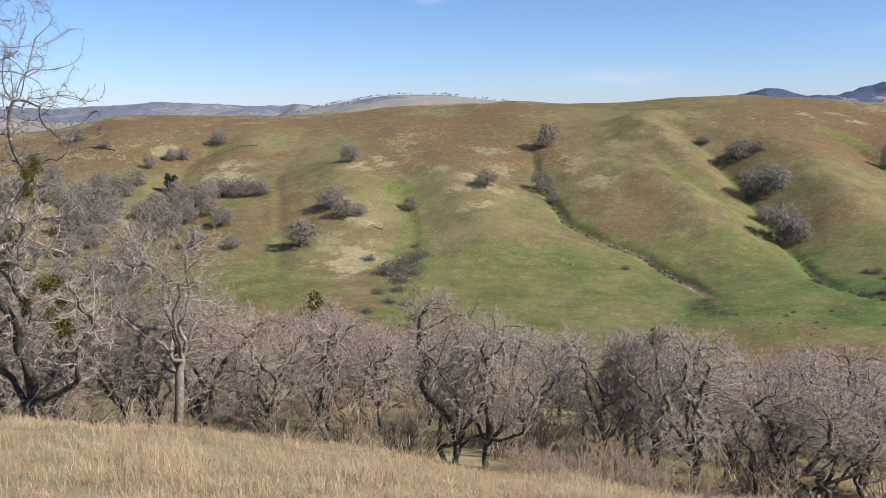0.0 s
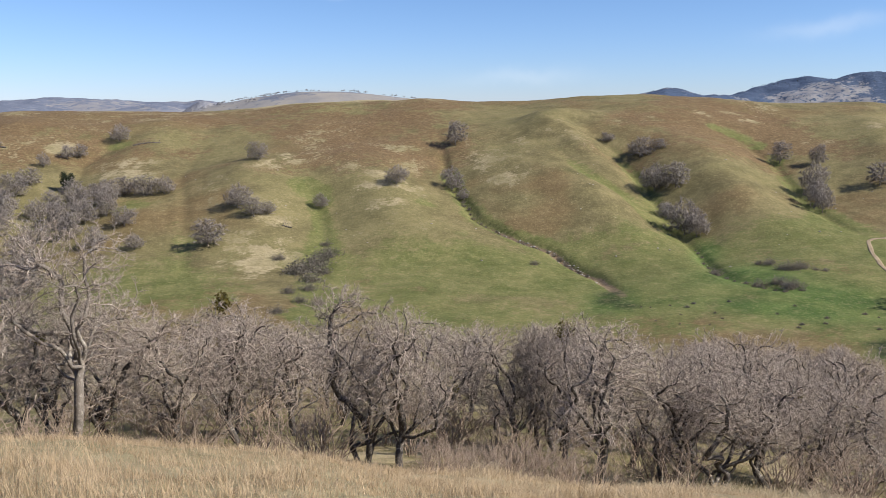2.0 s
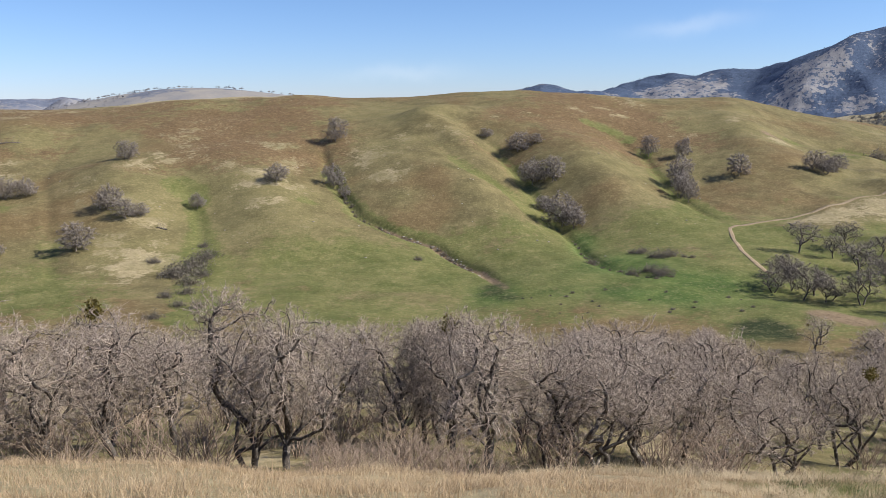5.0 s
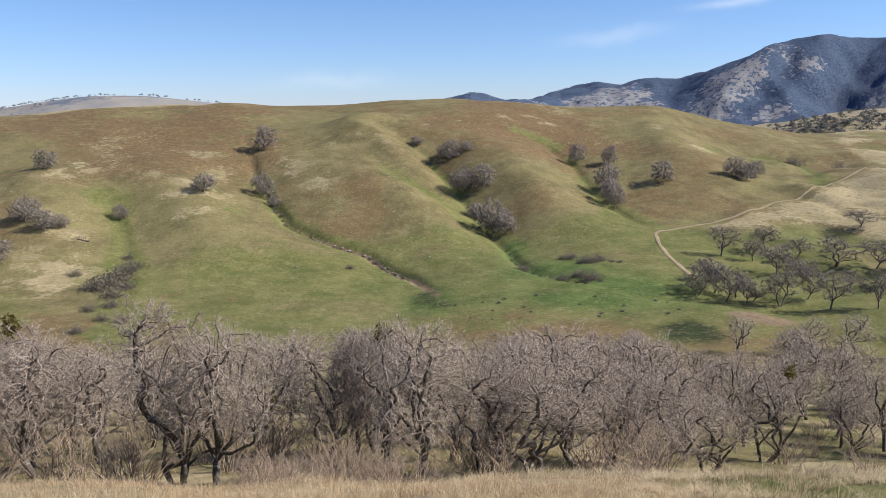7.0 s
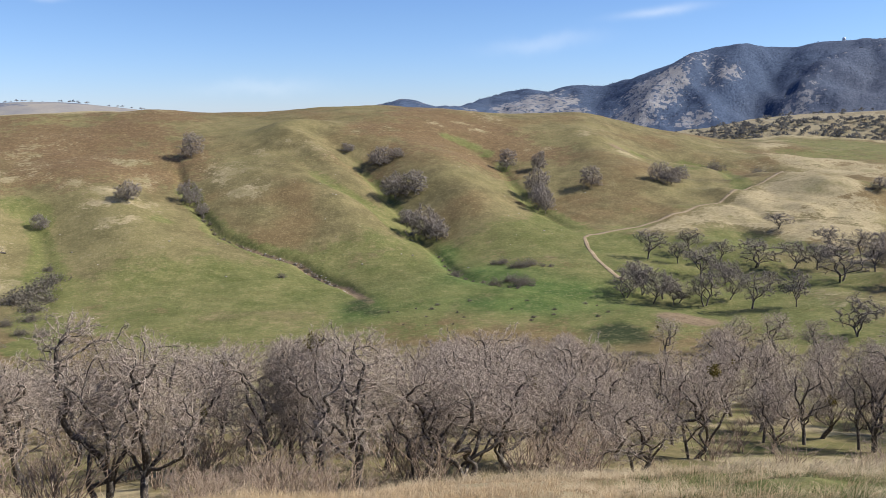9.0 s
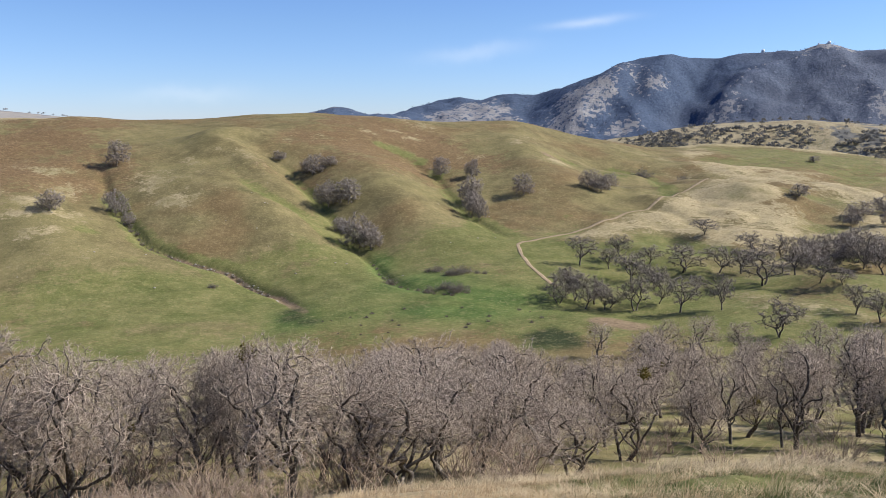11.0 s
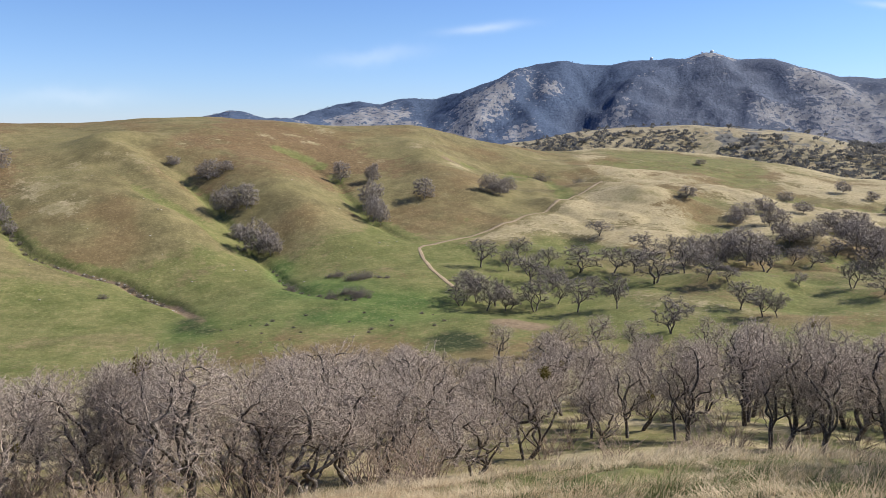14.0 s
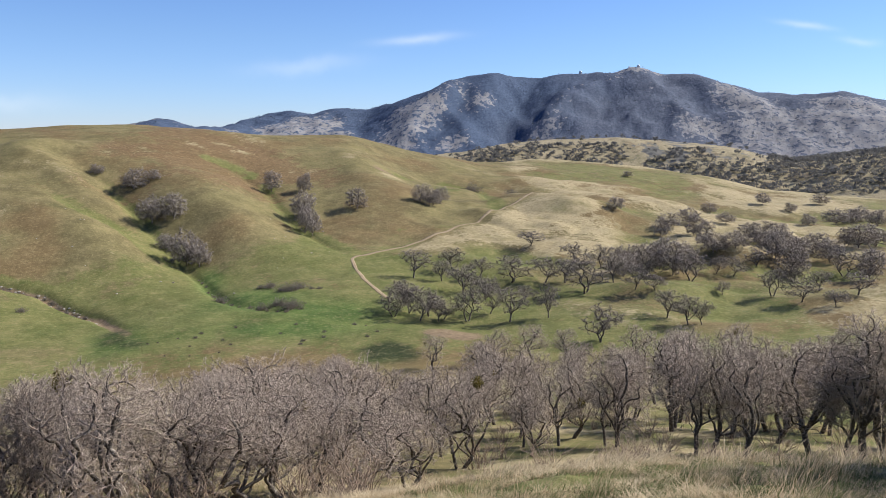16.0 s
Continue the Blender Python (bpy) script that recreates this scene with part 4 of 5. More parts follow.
# the near wood below the lookout: bearing, distance, height
rng = np.random.default_rng(5)
plant(TALL, -19.2, 41, 12.6, 40, "tall leafless oak with a straight pale trunk", "oaks of the near wood", clumps=1, seed=4, wide=9.6)
plant(CLOSE, -32.9, 24, 13.2, 150, "leafless oak hung with yellow-green mistletoe clumps", "oaks of the near wood", clumps=30, seed=8, top=0.55, low=0.2, small=0.55, wide=11.0)
plant(NEAR[1], -28.6, 33, 10.6, 200, "leafless oak hung with yellow-green mistletoe clumps", "oaks of the near wood", clumps=20, seed=9, top=0.9, low=0.4, small=0.8, wide=8.4)
for i, (bearing, distance, tall, wide, kind) in enumerate((
        (-16.9, 46, 9.2, 8.0, 0), (0.4, 38.4, 9.4, 7.2, 4), (3.0, 37.0, 8.2, 6.0, 1), (10.6, 43.8, 7.6, 6.0, 1), (13.2, 44.9, 7.9, 4.6, 2), (15.2, 41.8, 8.3, 5.2, 0), (17.6, 35.0, 7.7, 6.6, 2),
        (19.9, 42, 7.6, 5.6, 0), (22.4, 37, 6.6, 5.8, 3), (26.0, 36.5, 5.8, 6.6, 4), (29.3, 40, 6.3, 5.8, 1), (31.6, 44, 6.4, 6.2, 3), (34.6, 42, 5.1, 6.4, 4), (38.2, 46, 4.8, 5.4, 3), (41.9, 57.5, 7.5, 6.4, 3),
        (24.4, 48, 7.2, 6.4, 1), (36.8, 52, 6.2, 5.8, 0), (28.0, 52, 7.0, 6.4, 2))):
    plant(NEAR[kind], bearing, distance, tall, rng.uniform(0, 360), OAK, "oaks of the near wood", clumps=int(i in (11, 14)), seed=i, wide=wide)
for i, (bearing, distance, tall, wide, kind) in enumerate((
        (-8.5, 47, 8.6, 7.0, 1), (-4.6, 50, 7.6, 6.4, 2), (-12.6, 45, 8.0, 6.6, 0), (-23, 44, 8.5, 7.0, 0), (-26.5, 42, 8.2, 7.0, 1), (-29.5, 45, 8.4, 7.0, 2), (6.5, 48, 7.6, 6.2, 0), (-20.6, 50, 8.6, 7.0, 3))):
    plant(NEAR[kind], bearing, distance, tall, rng.uniform(0, 360), OAK, "oaks of the near wood", clumps=int(i == 6), seed=20 + i, wide=wide)
spots = [polar(a, d) for a, d in ((-18.7, 41), (0.4, 39), (10.6, 45), (17.6, 36), (25.6, 41))]
while len(spots) < 42:
    b, d = rng.uniform(-31, 37), 50 + 46 * rng.random() ** 1.3
    x, y = polar(b, d)
    if d > 78 and b > 8 or d > 64 and b > 27:
        continue
    if all(math.hypot(x - p, y - q) > 5.6 for p, q in spots):
        spots.append((x, y))
        plant((NEAR if d < 55 else MIDDLE)[rng.integers(4)], b, d, rng.uniform(6.4, 8.6) + 1.2 * (rng.random() < 0.25), rng.uniform(0, 360), OAK, "oaks of the near wood", clumps=int(rng.random() < 0.15), seed=len(spots))
# the open wood on the slope beside it
for i, (bearing, distance, tall, wide) in enumerate(((49.0, 69.5, 7.3, 5.6), (50.0, 74, 8.6, 6.0), (52.3, 69, 7.0, 4.2), (53.1, 68.6, 9.6, 7.0), (54.1, 88, 7.0, 6.0), (56.8, 80, 8.6, 7.4), (58.5, 66.3, 8.4, 5.8), (59.6, 66, 9.8, 6.6), (61.9, 68, 8.6, 5.6), (65.6, 70.7, 9.8, 8.0), (67.5, 69.4, 10.2, 6.0), (68.8, 70, 12.4, 9.0), (69.8, 72, 11.6, 7.6), (63.6, 76, 9.4, 7.0))):
    plant((NEAR[i % 3] if i % 2 else OPEN[i % 4]), bearing, distance, tall, rng.uniform(0, 360), OAK, "oaks of the open wood", clumps=int(i % 4 == 1), seed=40 + i, wide=wide)
spots = []
while len(spots) < 30:
    b, d = rng.uniform(43, 74), rng.uniform(82, 138)
    x, y = polar(b, d)
    if d > 92 + 1.1 * (b - 43) + 12:
        continue
    if all(math.hypot(x - p, y - q) > 5.0 for p, q in spots):
        spots.append((x, y))
        plant(OPEN[rng.integers(4)], b, d, rng.uniform(7.0, 9.4) + 1.6 * (b > 55), rng.uniform(0, 360), OAK, "oaks of the open wood", clumps=int(rng.random() < 0.25), seed=len(spots) + 90)
# unseen oaks added past the edge of the view, to cast shade on the slope
for bearing, distance, tall in ((82, 26, 12.0), (88, 23, 11.5), (80, 34, 10.0), (95, 25, 12.5)):
    plant(NEAR[distance % 3], bearing, distance, tall, 60 * distance, OAK, "oaks of the open wood")
spots = []
while len(spots) < 8:
    b, d = rng.uniform(55, 74), rng.uniform(64, 92)
    x, y = polar(b, d)
    if all(math.hypot(x - p, y - q) > 6.0 for p, q in spots):
        spots.append((x, y))
        plant(OPEN[rng.integers(4)], b, d, rng.uniform(9.4, 11.6), rng.uniform(0, 360), OAK, "oaks of the open wood", clumps=int(rng.random() < 0.3), seed=len(spots) + 290)
spots = []
while len(spots) < 46:   # lower down, towards the meadow
    b, d = rng.uniform(25, 48), rng.uniform(62, 120)
    x, y = polar(b, d)
    if 33 < b < 48 and d > 94:   # open towards the meadow
        continue
    if all(math.hypot(x - p, y - q) > 5.0 for p, q in spots):
        spots.append((x, y))
        plant(MIDDLE[rng.integers(4)], b, d, rng.uniform(5.4, 7.4), rng.uniform(0, 360), OAK, "oaks of the open wood", clumps=int(rng.random() < 0.2), seed=len(spots) + 190)
def scatter(kinds, rows, label, group, seed):
    """Oaks at (bearing, distance, height, breadth)."""
    r = np.random.default_rng(seed)
    for bearing, distance, tall, wide in rows:
        plant(kinds[r.integers(len(kinds))], bearing, distance, tall, r.uniform(0, 360), label, group, wide=wide * (r.uniform(1.05, 1.35) if kinds is FAR else 1.0), lean=r.uniform(-5, 5))


# oaks of the far hill, in its gullies and hollows
HILL = "leafless grey oak on the grassy far hillside"
scatter(DENSE, ((-23.9, 358, 5.6, 9.0), (-22.3, 338, 3.2, 6.3), (-15.1, 340, 8.2, 8.6), (-6.5, 292, 7.0, 8.6), (3.0, 261, 7.2, 9.4), (-7.9, 244, 8.2, 9.4), (-6.9, 237, 5.9, 7.6), (-5.9, 239, 4.2, 6.0), (-10.0, 220, 7.8, 10.2), (-2.3, 252, 5.4, 5.8), (7.1, 315, 9.6, 10.4), (6.8, 272, 9.5, 9.2), (7.6, 264, 4.6, 5.0)), HILL, "oaks of the far hill", 1)
GULLY = "leafless grey oak in a hillside gully"
scatter(DENSE, ((20.7, 279, 10.4, 12.0), (22.1, 277, 9.0, 10.0), (22.8, 250, 12.6, 13.4), (23.6, 247, 9.0, 9.0), (21.5, 262, 5.6, 6.8), (19.7, 306, 8.0, 11.5), (20.9, 308, 4.0, 7.2), (17.5, 319, 4.0, 6.6), (28.5, 328, 8.6, 9.0), (30.7, 324, 8.0, 7.8), (30.6, 295, 11.2, 11.0), (31.2, 276, 11.2, 8.0), (30.8, 284, 10.0, 9.0), (34.3, 300, 8.2, 10.0), (38.8, 313, 7.7, 9.5), (39.5, 312, 6.8, 9.0), (40.1, 321, 6.5, 9.5)), GULLY, "oaks of the far hill", 2)
GROVE = "leafless grey oak in a hillside grove"
scatter(DENSE, ((-19.7, 316, 5.9, 5.2), (-18.3, 325, 5.3, 6.0), (-17.5, 327, 5.5, 6.5), (-16.1, 272, 7.8, 8.2), (-14.9, 276, 6.4, 8.5), (-13.8, 271, 7.3, 8.4), (-12.6, 270, 6.7, 7.8), (-15.2, 243, 6.4, 8.0), (-14.7, 225, 4.8, 6.0), (-16.9, 281, 4.0, 5.6), (-21.5, 285, 8.2, 10.7), (-20.6, 297, 6.2, 9.3), (-23.1, 282, 7.4, 10.6), (-23.5, 257, 9.9, 9.8), (-22.1, 267, 8.7, 10.0), (-22.2, 192, 10.1, 11.0), (-24.6, 248, 10.8, 9.6), (-24.1, 273, 10.0, 10.3), (-20.4, 263, 7.2, 8.4), (-19.0, 259, 7.7, 8.4), (-17.6, 252, 8.4, 8.4), (-17.1, 231, 6.4, 7.6)), GROVE, "oaks of the hillside grove", 3)
spots = []
while len(spots) < 24:   # the close grove on the hillside
    b = rng.uniform(-29, -15)
    d = rng.uniform(190, 296) if b < -20 else rng.uniform(236, 280)
    x, y = polar(b, d)
    if all(math.hypot(x - p, y - q) > 7.0 for p, q in spots):
        spots.append((x, y))
        plant(DENSE[rng.integers(3)], b, d, rng.uniform(7.5, 9.8), rng.uniform(0, 360), GROVE, "oaks of the hillside grove")
# oaks scattered over the valley and the pale hill
VALLEY = "leafless dark oak standing on valley grass"
scatter(FAR, ((38.3, 222, 8.1, 8.4), (41.0, 231, 6.8, 8.1), (40.3, 220, 6.2, 6.0), (43.0, 222, 5.6, 7.4), (37.3, 184, 6.5, 7.2), (38.8, 175, 8.5, 7.2), (38.0, 182, 7.2, 6.0), (40.1, 175, 5.0, 6.0), (40.5, 177, 4.8, 6.6), (42.2, 175, 8.5, 7.4), (41.8, 208, 8.6, 10.4), (43.8, 180, 7.0, 5.8), (45.2, 173, 7.6, 8.2), (46.2, 196, 4.4, 5.2), (47.9, 175, 7.9, 7.4), (45.3, 215, 7.8, 10.8), (47.6, 216, 7.8, 8.8), (50.4, 198, 9.8, 11.6), (46.5, 262, 5.4, 8.5), (36.9, 178, 5.6, 6.4), (39.4, 180, 6.4, 6.6), (37.6, 192, 6.0, 7.0), (43.4, 200, 6.8, 8.0), (49.0, 214, 6.8, 8.0)), VALLEY, "oaks of the valley", 4)
scatter(FAR, ((52.3, 214, 7.6, 8.0), (53.8, 195, 6.4, 7.2), (55.1, 194, 4.0, 5.6), (56.0, 174, 6.5, 7.4), (57.4, 167, 6.5, 6.6), (58.3, 168, 5.4, 5.0), (59.5, 202, 3.4, 5.0), (62.6, 204, 7.8, 7.4), (64.4, 195, 5.8, 8.2), (66.4, 190, 4.2, 6.0), (65.4, 224, 5.4, 6.6), (57.4, 227, 8.8, 10.8), (60.1, 238, 6.2, 8.0), (59.0, 240, 5.6, 6.8), (61.5, 250, 5.8, 8.0), (63.6, 254, 8.3, 11.5), (66.7, 261, 8.4, 10.4), (68.3, 269, 6.8, 8.6), (51.6, 154, 7.6, 8.0), (67.6, 200, 5.2, 7.0), (51.4, 236, 7.4, 9.0), (49.6, 246, 6.6, 8.4)), VALLEY, "oaks of the valley", 5)
KNOLL = "leafless dark oak on a pale dry knoll"
scatter(DENSE, ((52.8, 224, 9.1, 9.4), (54.3, 232, 10.4, 9.8), (56.2, 233, 10.4, 10.8), (55.2, 249, 9.7, 9.8), (61.8, 299, 9.6, 11.8), (60.9, 306, 6.4, 10.2), (58.7, 256, 7.4, 11.5), (60.1, 258, 6.0, 10.2), (63.5, 280, 8.8, 11.4), (64.9, 288, 7.6, 11.4), (67.4, 295, 8.3, 13.0), (68.3, 306, 8.0, 12.0), (52.2, 324, 5.4, 8.8), (55.8, 314, 5.8, 10.2), (57.1, 324, 7.4, 9.9), (58.3, 360, 5.0, 8.0), (59.4, 335, 5.2, 9.0), (62.8, 316, 5.4, 9.2), (53.4, 240, 8.0, 9.0), (57.0, 246, 8.6, 10.0), (62.2, 272, 7.6, 10.0), (65.8, 276, 7.8, 10.6)), KNOLL, "oaks of the valley grove", 6)
scatter(DENSE, ((61.6, 430, 6.8, 9.2), (63.3, 416, 5.0, 7.3), (65.0, 453, 5.6, 11.0), (66.0, 370, 7.6, 13.0), (67.3, 409, 8.0, 12.8), (52.9, 482, 3.4, 7.6), (66.9, 378, 7.0, 11.0), (68.3, 396, 7.6, 12.0), (64.4, 352, 5.0, 8.0)), KNOLL, "oaks of the valley", 7)
for i, (bearing, distance, tall, wide) in enumerate(((39.8, 134.4, 6.4, 7.4), (44.4, 142, 5.8, 6.6), (46.9, 142, 6.7, 7.6), (50.4, 117, 7.6, 6.6), (33.3, 120, 4.9, 5.2), (31.3, 122, 4.9, 5.2), (35.0, 114, 5.0, 5.4), (43.1, 137, 4.9, 5.6), (49.1, 140, 6.0, 6.6), (54.2, 142, 6.7, 7.4), (56.8, 141, 6.0, 6.8))):
    plant(OPEN[i % 4], bearing, distance, tall, rng.uniform(0, 360), "leafless oak at the edge of the meadow", "oaks of the valley", clumps=int(i == 0), seed=3, wide=wide)
spots = []
while len(spots) < 9:   # a closer grove
    b, d = rng.uniform(52, 69), rng.uniform(240, 312)
    x, y = polar(b, d)
    if all(math.hypot(x - p, y - q) > 7.0 for p, q in spots):
        spots.append((x, y))
        plant(DENSE[rng.integers(3)], b, d, rng.uniform(6.5, 9.0), rng.uniform(0, 360), "leafless dark oak in a valley grove", "oaks of the valley grove")
leafy_tree(-18.4, 291, 6.4, "small dark evergreen oak on the hillside", 301)
plant(MIDDLE[1], -9.4, 58, 10.4, 70, OAK, "oaks of the near wood", ball=1.15)
plant(NEAR[3], 14.6, 45, 8.3, 120, OAK, "oaks of the near wood", ball=1.0)

# ---- shrubs ----
for i, (bearing, distance, tall) in enumerate(((-5.3, 209, 1.4), (-3.5, 200, 2.4), (-2.7, 206, 2.8), (-1.9, 213, 2.4), (-3.1, 190, 2.2), (-4.1, 197, 2.6), (-2.4, 199, 2.2), (-4.7, 177, 1.3), (-3.9, 168, 1.3), (-2.7, 166, 1.4), (-5.6, 159, 1.3), (-3.3, 180, 1.6), (12.7, 208, 1.0), (24.9, 203, 1.4), (42.3, 392, 3.6), (45.0, 379, 2.4), (-2.0, 222, 1.2))):
    shrub(SCRUB[i % 3], 1.2, bearing, distance, tall, rng.uniform(0, 360), "low dark leafless shrub on green grass", "shrubs of the hillside")
for i, (bearing, distance) in enumerate(((27.6, 211), (28.3, 207), (28.9, 204), (29.6, 206), (30.3, 204), (30.9, 206), (31.4, 207), (28.0, 188), (28.7, 186), (29.3, 185), (29.9, 184), (30.3, 187), (29.2, 189))):
    shrub(SCRUB[i % 3], 1.2, bearing + rng.uniform(-0.35, 0.35), distance + rng.uniform(-3.5, 3.5), rng.uniform(0.5, 1.7), rng.uniform(0, 360), "low reddish-brown thicket in the damp meadow", "thickets of the meadow", wide=1.15)
for i, t in enumerate(np.linspace(0.16, 0.74, 34)):
    line = GULLIES[1][0]
    k = t * (len(line) - 1)
    (b0, d0), (b1, d1) = line[int(k)], line[int(k) + 1]
    f = k - int(k)
    shrub(SCRUB[i % 3], 1.2, b0 + (b1 - b0) * f + rng.uniform(-0.15, 0.15), d0 + (d1 - d0) * f, rng.uniform(0.4, 1.1), rng.uniform(0, 360), "dark shrub along an eroded stream bed", "shrubs of the stream bed")
for i, t in enumerate(np.linspace(0.05, 0.9, 14)):
    line = GULLIES[8][0]
    k = t * (len(line) - 1)
    (b0, d0), (b1, d1) = line[int(k)], line[int(k) + 1]
    f = k - int(k)
    shrub(SCRUB[i % 3], 1.2, b0 + (b1 - b0) * f + rng.uniform(-0.1, 0.1), d0 + (d1 - d0) * f, rng.uniform(0.25, 0.6), rng.uniform(0, 360), "low dark growth along a meadow stream", "shrubs of the meadow stream")
for i in range(22):
    shrub(SCRUB[i % 3], 1.2, rng.uniform(20, 36), rng.uniform(151, 176), rng.uniform(0.18, 0.42), rng.uniform(0, 360), "small dark tuft in the damp meadow", "tufts of the meadow")
# the understorey of the near wood
for i in range(104):
    b, d = rng.uniform(-31, 37), rng.uniform(33, 70)
    shrub(SHRUB[i % 3], 2.0, b, d, rng.uniform(1.5, 3.4), rng.uniform(0, 360), "leafless brown brush under the oaks", "brush of the near wood", wide=1.25)
for i in range(20):
    shrub(SHRUB[i % 3], 2.0, rng.uniform(5, 20), rng.uniform(23, 33), rng.uniform(1.0, 1.7), rng.uniform(0, 360), "reddish leafless brush at the edge of dry grass", "brush at the grass edge", wide=1.3)
for i in range(60):
    shrub(SHRUB[i % 3], 2.0, rng.uniform(27, 73), rng.uniform(46, 95), rng.uniform(0.9, 2.4), rng.uniform(0, 360), "low leafless brush among scattered oaks", "brush of the open wood", wide=1.3)


for i in range(22):
    shrub(SHRUB[i % 3], 2.0, rng.uniform(28, 72), rng.uniform(27, 50), rng.uniform(0.6, 1.5), rng.uniform(0, 360), "grey leafless brush in pale dry grass", "brush at the grass edge", wide=1.35)


# ---- dirt road along the foot of the hills ----
def ribbon(name, line, width, material, lift=0.07, step=2.0):
    p = np.array([polar(b, d) for b, d in line])
    for _ in range(1):  # round the corners
        q = np.repeat(p, 2, axis=0)[1:-1].copy()
        q[0::2], q[1::2] = 0.75 * p[:-1] + 0.25 * p[1:], 0.25 * p[:-1] + 0.75 * p[1:]
        p = np.concatenate([p[:1], q, p[-1:]])
    s = np.concatenate([[0], np.cumsum(np.hypot(*np.diff(p, axis=0).T))])
    u = np.arange(0, s[-1], step)
    c = np.stack([np.interp(u, s, p[:, 0]), np.interp(u, s, p[:, 1])], 1)
    d = np.gradient(c, axis=0)
    d /= np.linalg.norm(d, axis=1)[:, None]
    side = np.stack([-d[:, 1], d[:, 0]], 1)
    rows = []
    for k, o in ((-1.0, -0.35), (-0.9, lift), (-0.3, lift - 0.03), (0.3, lift - 0.03), (0.9, lift), (1.0, -0.35)):
        w = width * 0.5 * (1 + 0.5 * cloudy(c[:, 0], c[:, 1], 5, k))
        xy = c + side * (k * w)[:, None]
        rows.append(np.concatenate([xy, (ground(xy[:, 0], xy[:, 1]) + o)[:, None]], 1))
    n = len(c)
    v = np.concatenate(rows)
    f = []
    for k in range(5):
        a = k * n + np.arange(n - 1)
        f += [np.stack([a, a + 1, a + n + 1], 1), np.stack([a, a + n + 1, a + n], 1)]
    return new(name, mesh_of(name, v, np.concatenate(f)[:, ::-1], material))


ROAD = [(36.6, 194), (35.6, 204), (34.6, 219), (34.1, 235), (33.9, 245), (35.4, 250), (38.5, 266), (40.9, 282), (43.1, 299), (44.5, 318), (45.8, 338), (47.2, 365)]
tagged(ribbon("road", ROAD, 1.25, DIRT), "pale dirt ranch road along the foot of the hill", "road", kind="structure")


# ---- stones and fallen limbs ----
def stone(seed):
    r = np.random.default_rng(seed)
    bm = bmesh.new()
    bmesh.ops.create_icosphere(bm, subdivisions=2, radius=0.5)
    for v in bm.verts:
        v.co *= 0.8 + 0.3 * noise.noise(v.co * 2.2 + Vector((seed, 0, 0))) + r.uniform(-0.04, 0.04)
        v.co.z *= 0.62
    me = bpy.data.meshes.new("stone")
    bm.to_mesh(me)
    bm.free()
    me.materials.append(ROCK)
    return me


STONES = [stone(s) for s in (1, 2, 3, 4)]


def lay_stone(bearing, distance, size, label, group):
    x, y, z = stand_at(bearing, distance, 0.0)
    ob = new("stone", STONES[rng.integers(4)])
    ob.matrix_basis = pose(x, y, z + size * 0.08, 0, 0, rng.uniform(0, 360)) @ Matrix.Diagonal((size, size * rng.uniform(0.6, 1.0), size * 0.8, 1))
    tagged(ob, label, "stone", group)


line = GULLIES[1][0]
for i in range(60):
    k = rng.uniform(0.9, 3.4)
    (b0, d0), (b1, d1) = line[int(k)], line[int(k) + 1]
    f = k - int(k)
    lay_stone(b0 + (b1 - b0) * f + rng.uniform(-0.3, 0.3), d0 + (d1 - d0) * f + rng.uniform(-1, 1), rng.uniform(0.5, 1.3), "pale weathered stone along the stream bed", "stones of the stream bed")
for i in range(44):
    lay_stone(rng.uniform(-12, 34), rng.uniform(205, 300), rng.uniform(0.4, 0.9), "small pale stone in hillside grass", "stones of the hillside")


def log(bearing, distance, length, turn, radius):
    x, y, z = stand_at(bearing, distance, 0.0)
    a = math.radians(turn)
    xs = np.linspace(-0.5, 0.5, 7) * length
    px, py = x + xs * math.cos(a), y + xs * math.sin(a)
    pz = ground(px, py) + radius * 0.7
    t = Tubes()
    pts = np.stack([px - x, py - y, pz - z], 1)
    t.add(pts, radius * np.linspace(1.2, 0.5, 7), 7)
    for k in (2, 3, 4, 5):
        t.add(np.array([pts[k], pts[k] + [0.3, 0.5, 0.9], pts[k] + [0.9, 0.8, 1.3 + 0.3 * k]]), [radius * 0.4, radius * 0.25, 0.03], 4)
    ob = new("fallen_limb", t.mesh("fallen_limb", BARK))
    ob.location = (x, y, z)
    tagged(ob, "grey fallen oak limb lying on the hillside", "fallen limb")


log(-22.5, 338, 12, 165, 0.28)
log(-13.4, 330, 11, 10, 0.26)
log(-4.7, 232, 3.0, 170, 0.2)


# ---- far woods, too many to count ----
def far_wood(name, spots, size, label, leaves=26, flat=0.8, seed=9, material=None):
    r = np.random.default_rng(seed)
    n = len(spots)
    x, y = np.array(spots).T
    z = ground(x, y)
    s = size * r.uniform(0.6, 1.25, n)
    d = r.normal(size=(n, leaves, 3))
    d /= np.linalg.norm(d, axis=2)[..., None]
    d[..., 2] = np.abs(d[..., 2]) * 0.95 - 0.15
    c = np.stack([x, y, z + s * 0.42], 1)[:, None] + d * (s * 0.5)[:, None, None] * np.array([1, 1, flat]) * r.uniform(0.45, 1.0, (n, leaves, 1))
    tri = r.normal(size=(n, leaves, 3, 3)) * (s * 0.13)[:, None, None, None]
    v = (c[:, :, None] + tri).reshape(-1, 3)
    tagged(new(name, mesh_of(name, v, np.arange(len(v)).reshape(-1, 3), material or FARWOOD, False)), label, "woodland", kind="stuff")


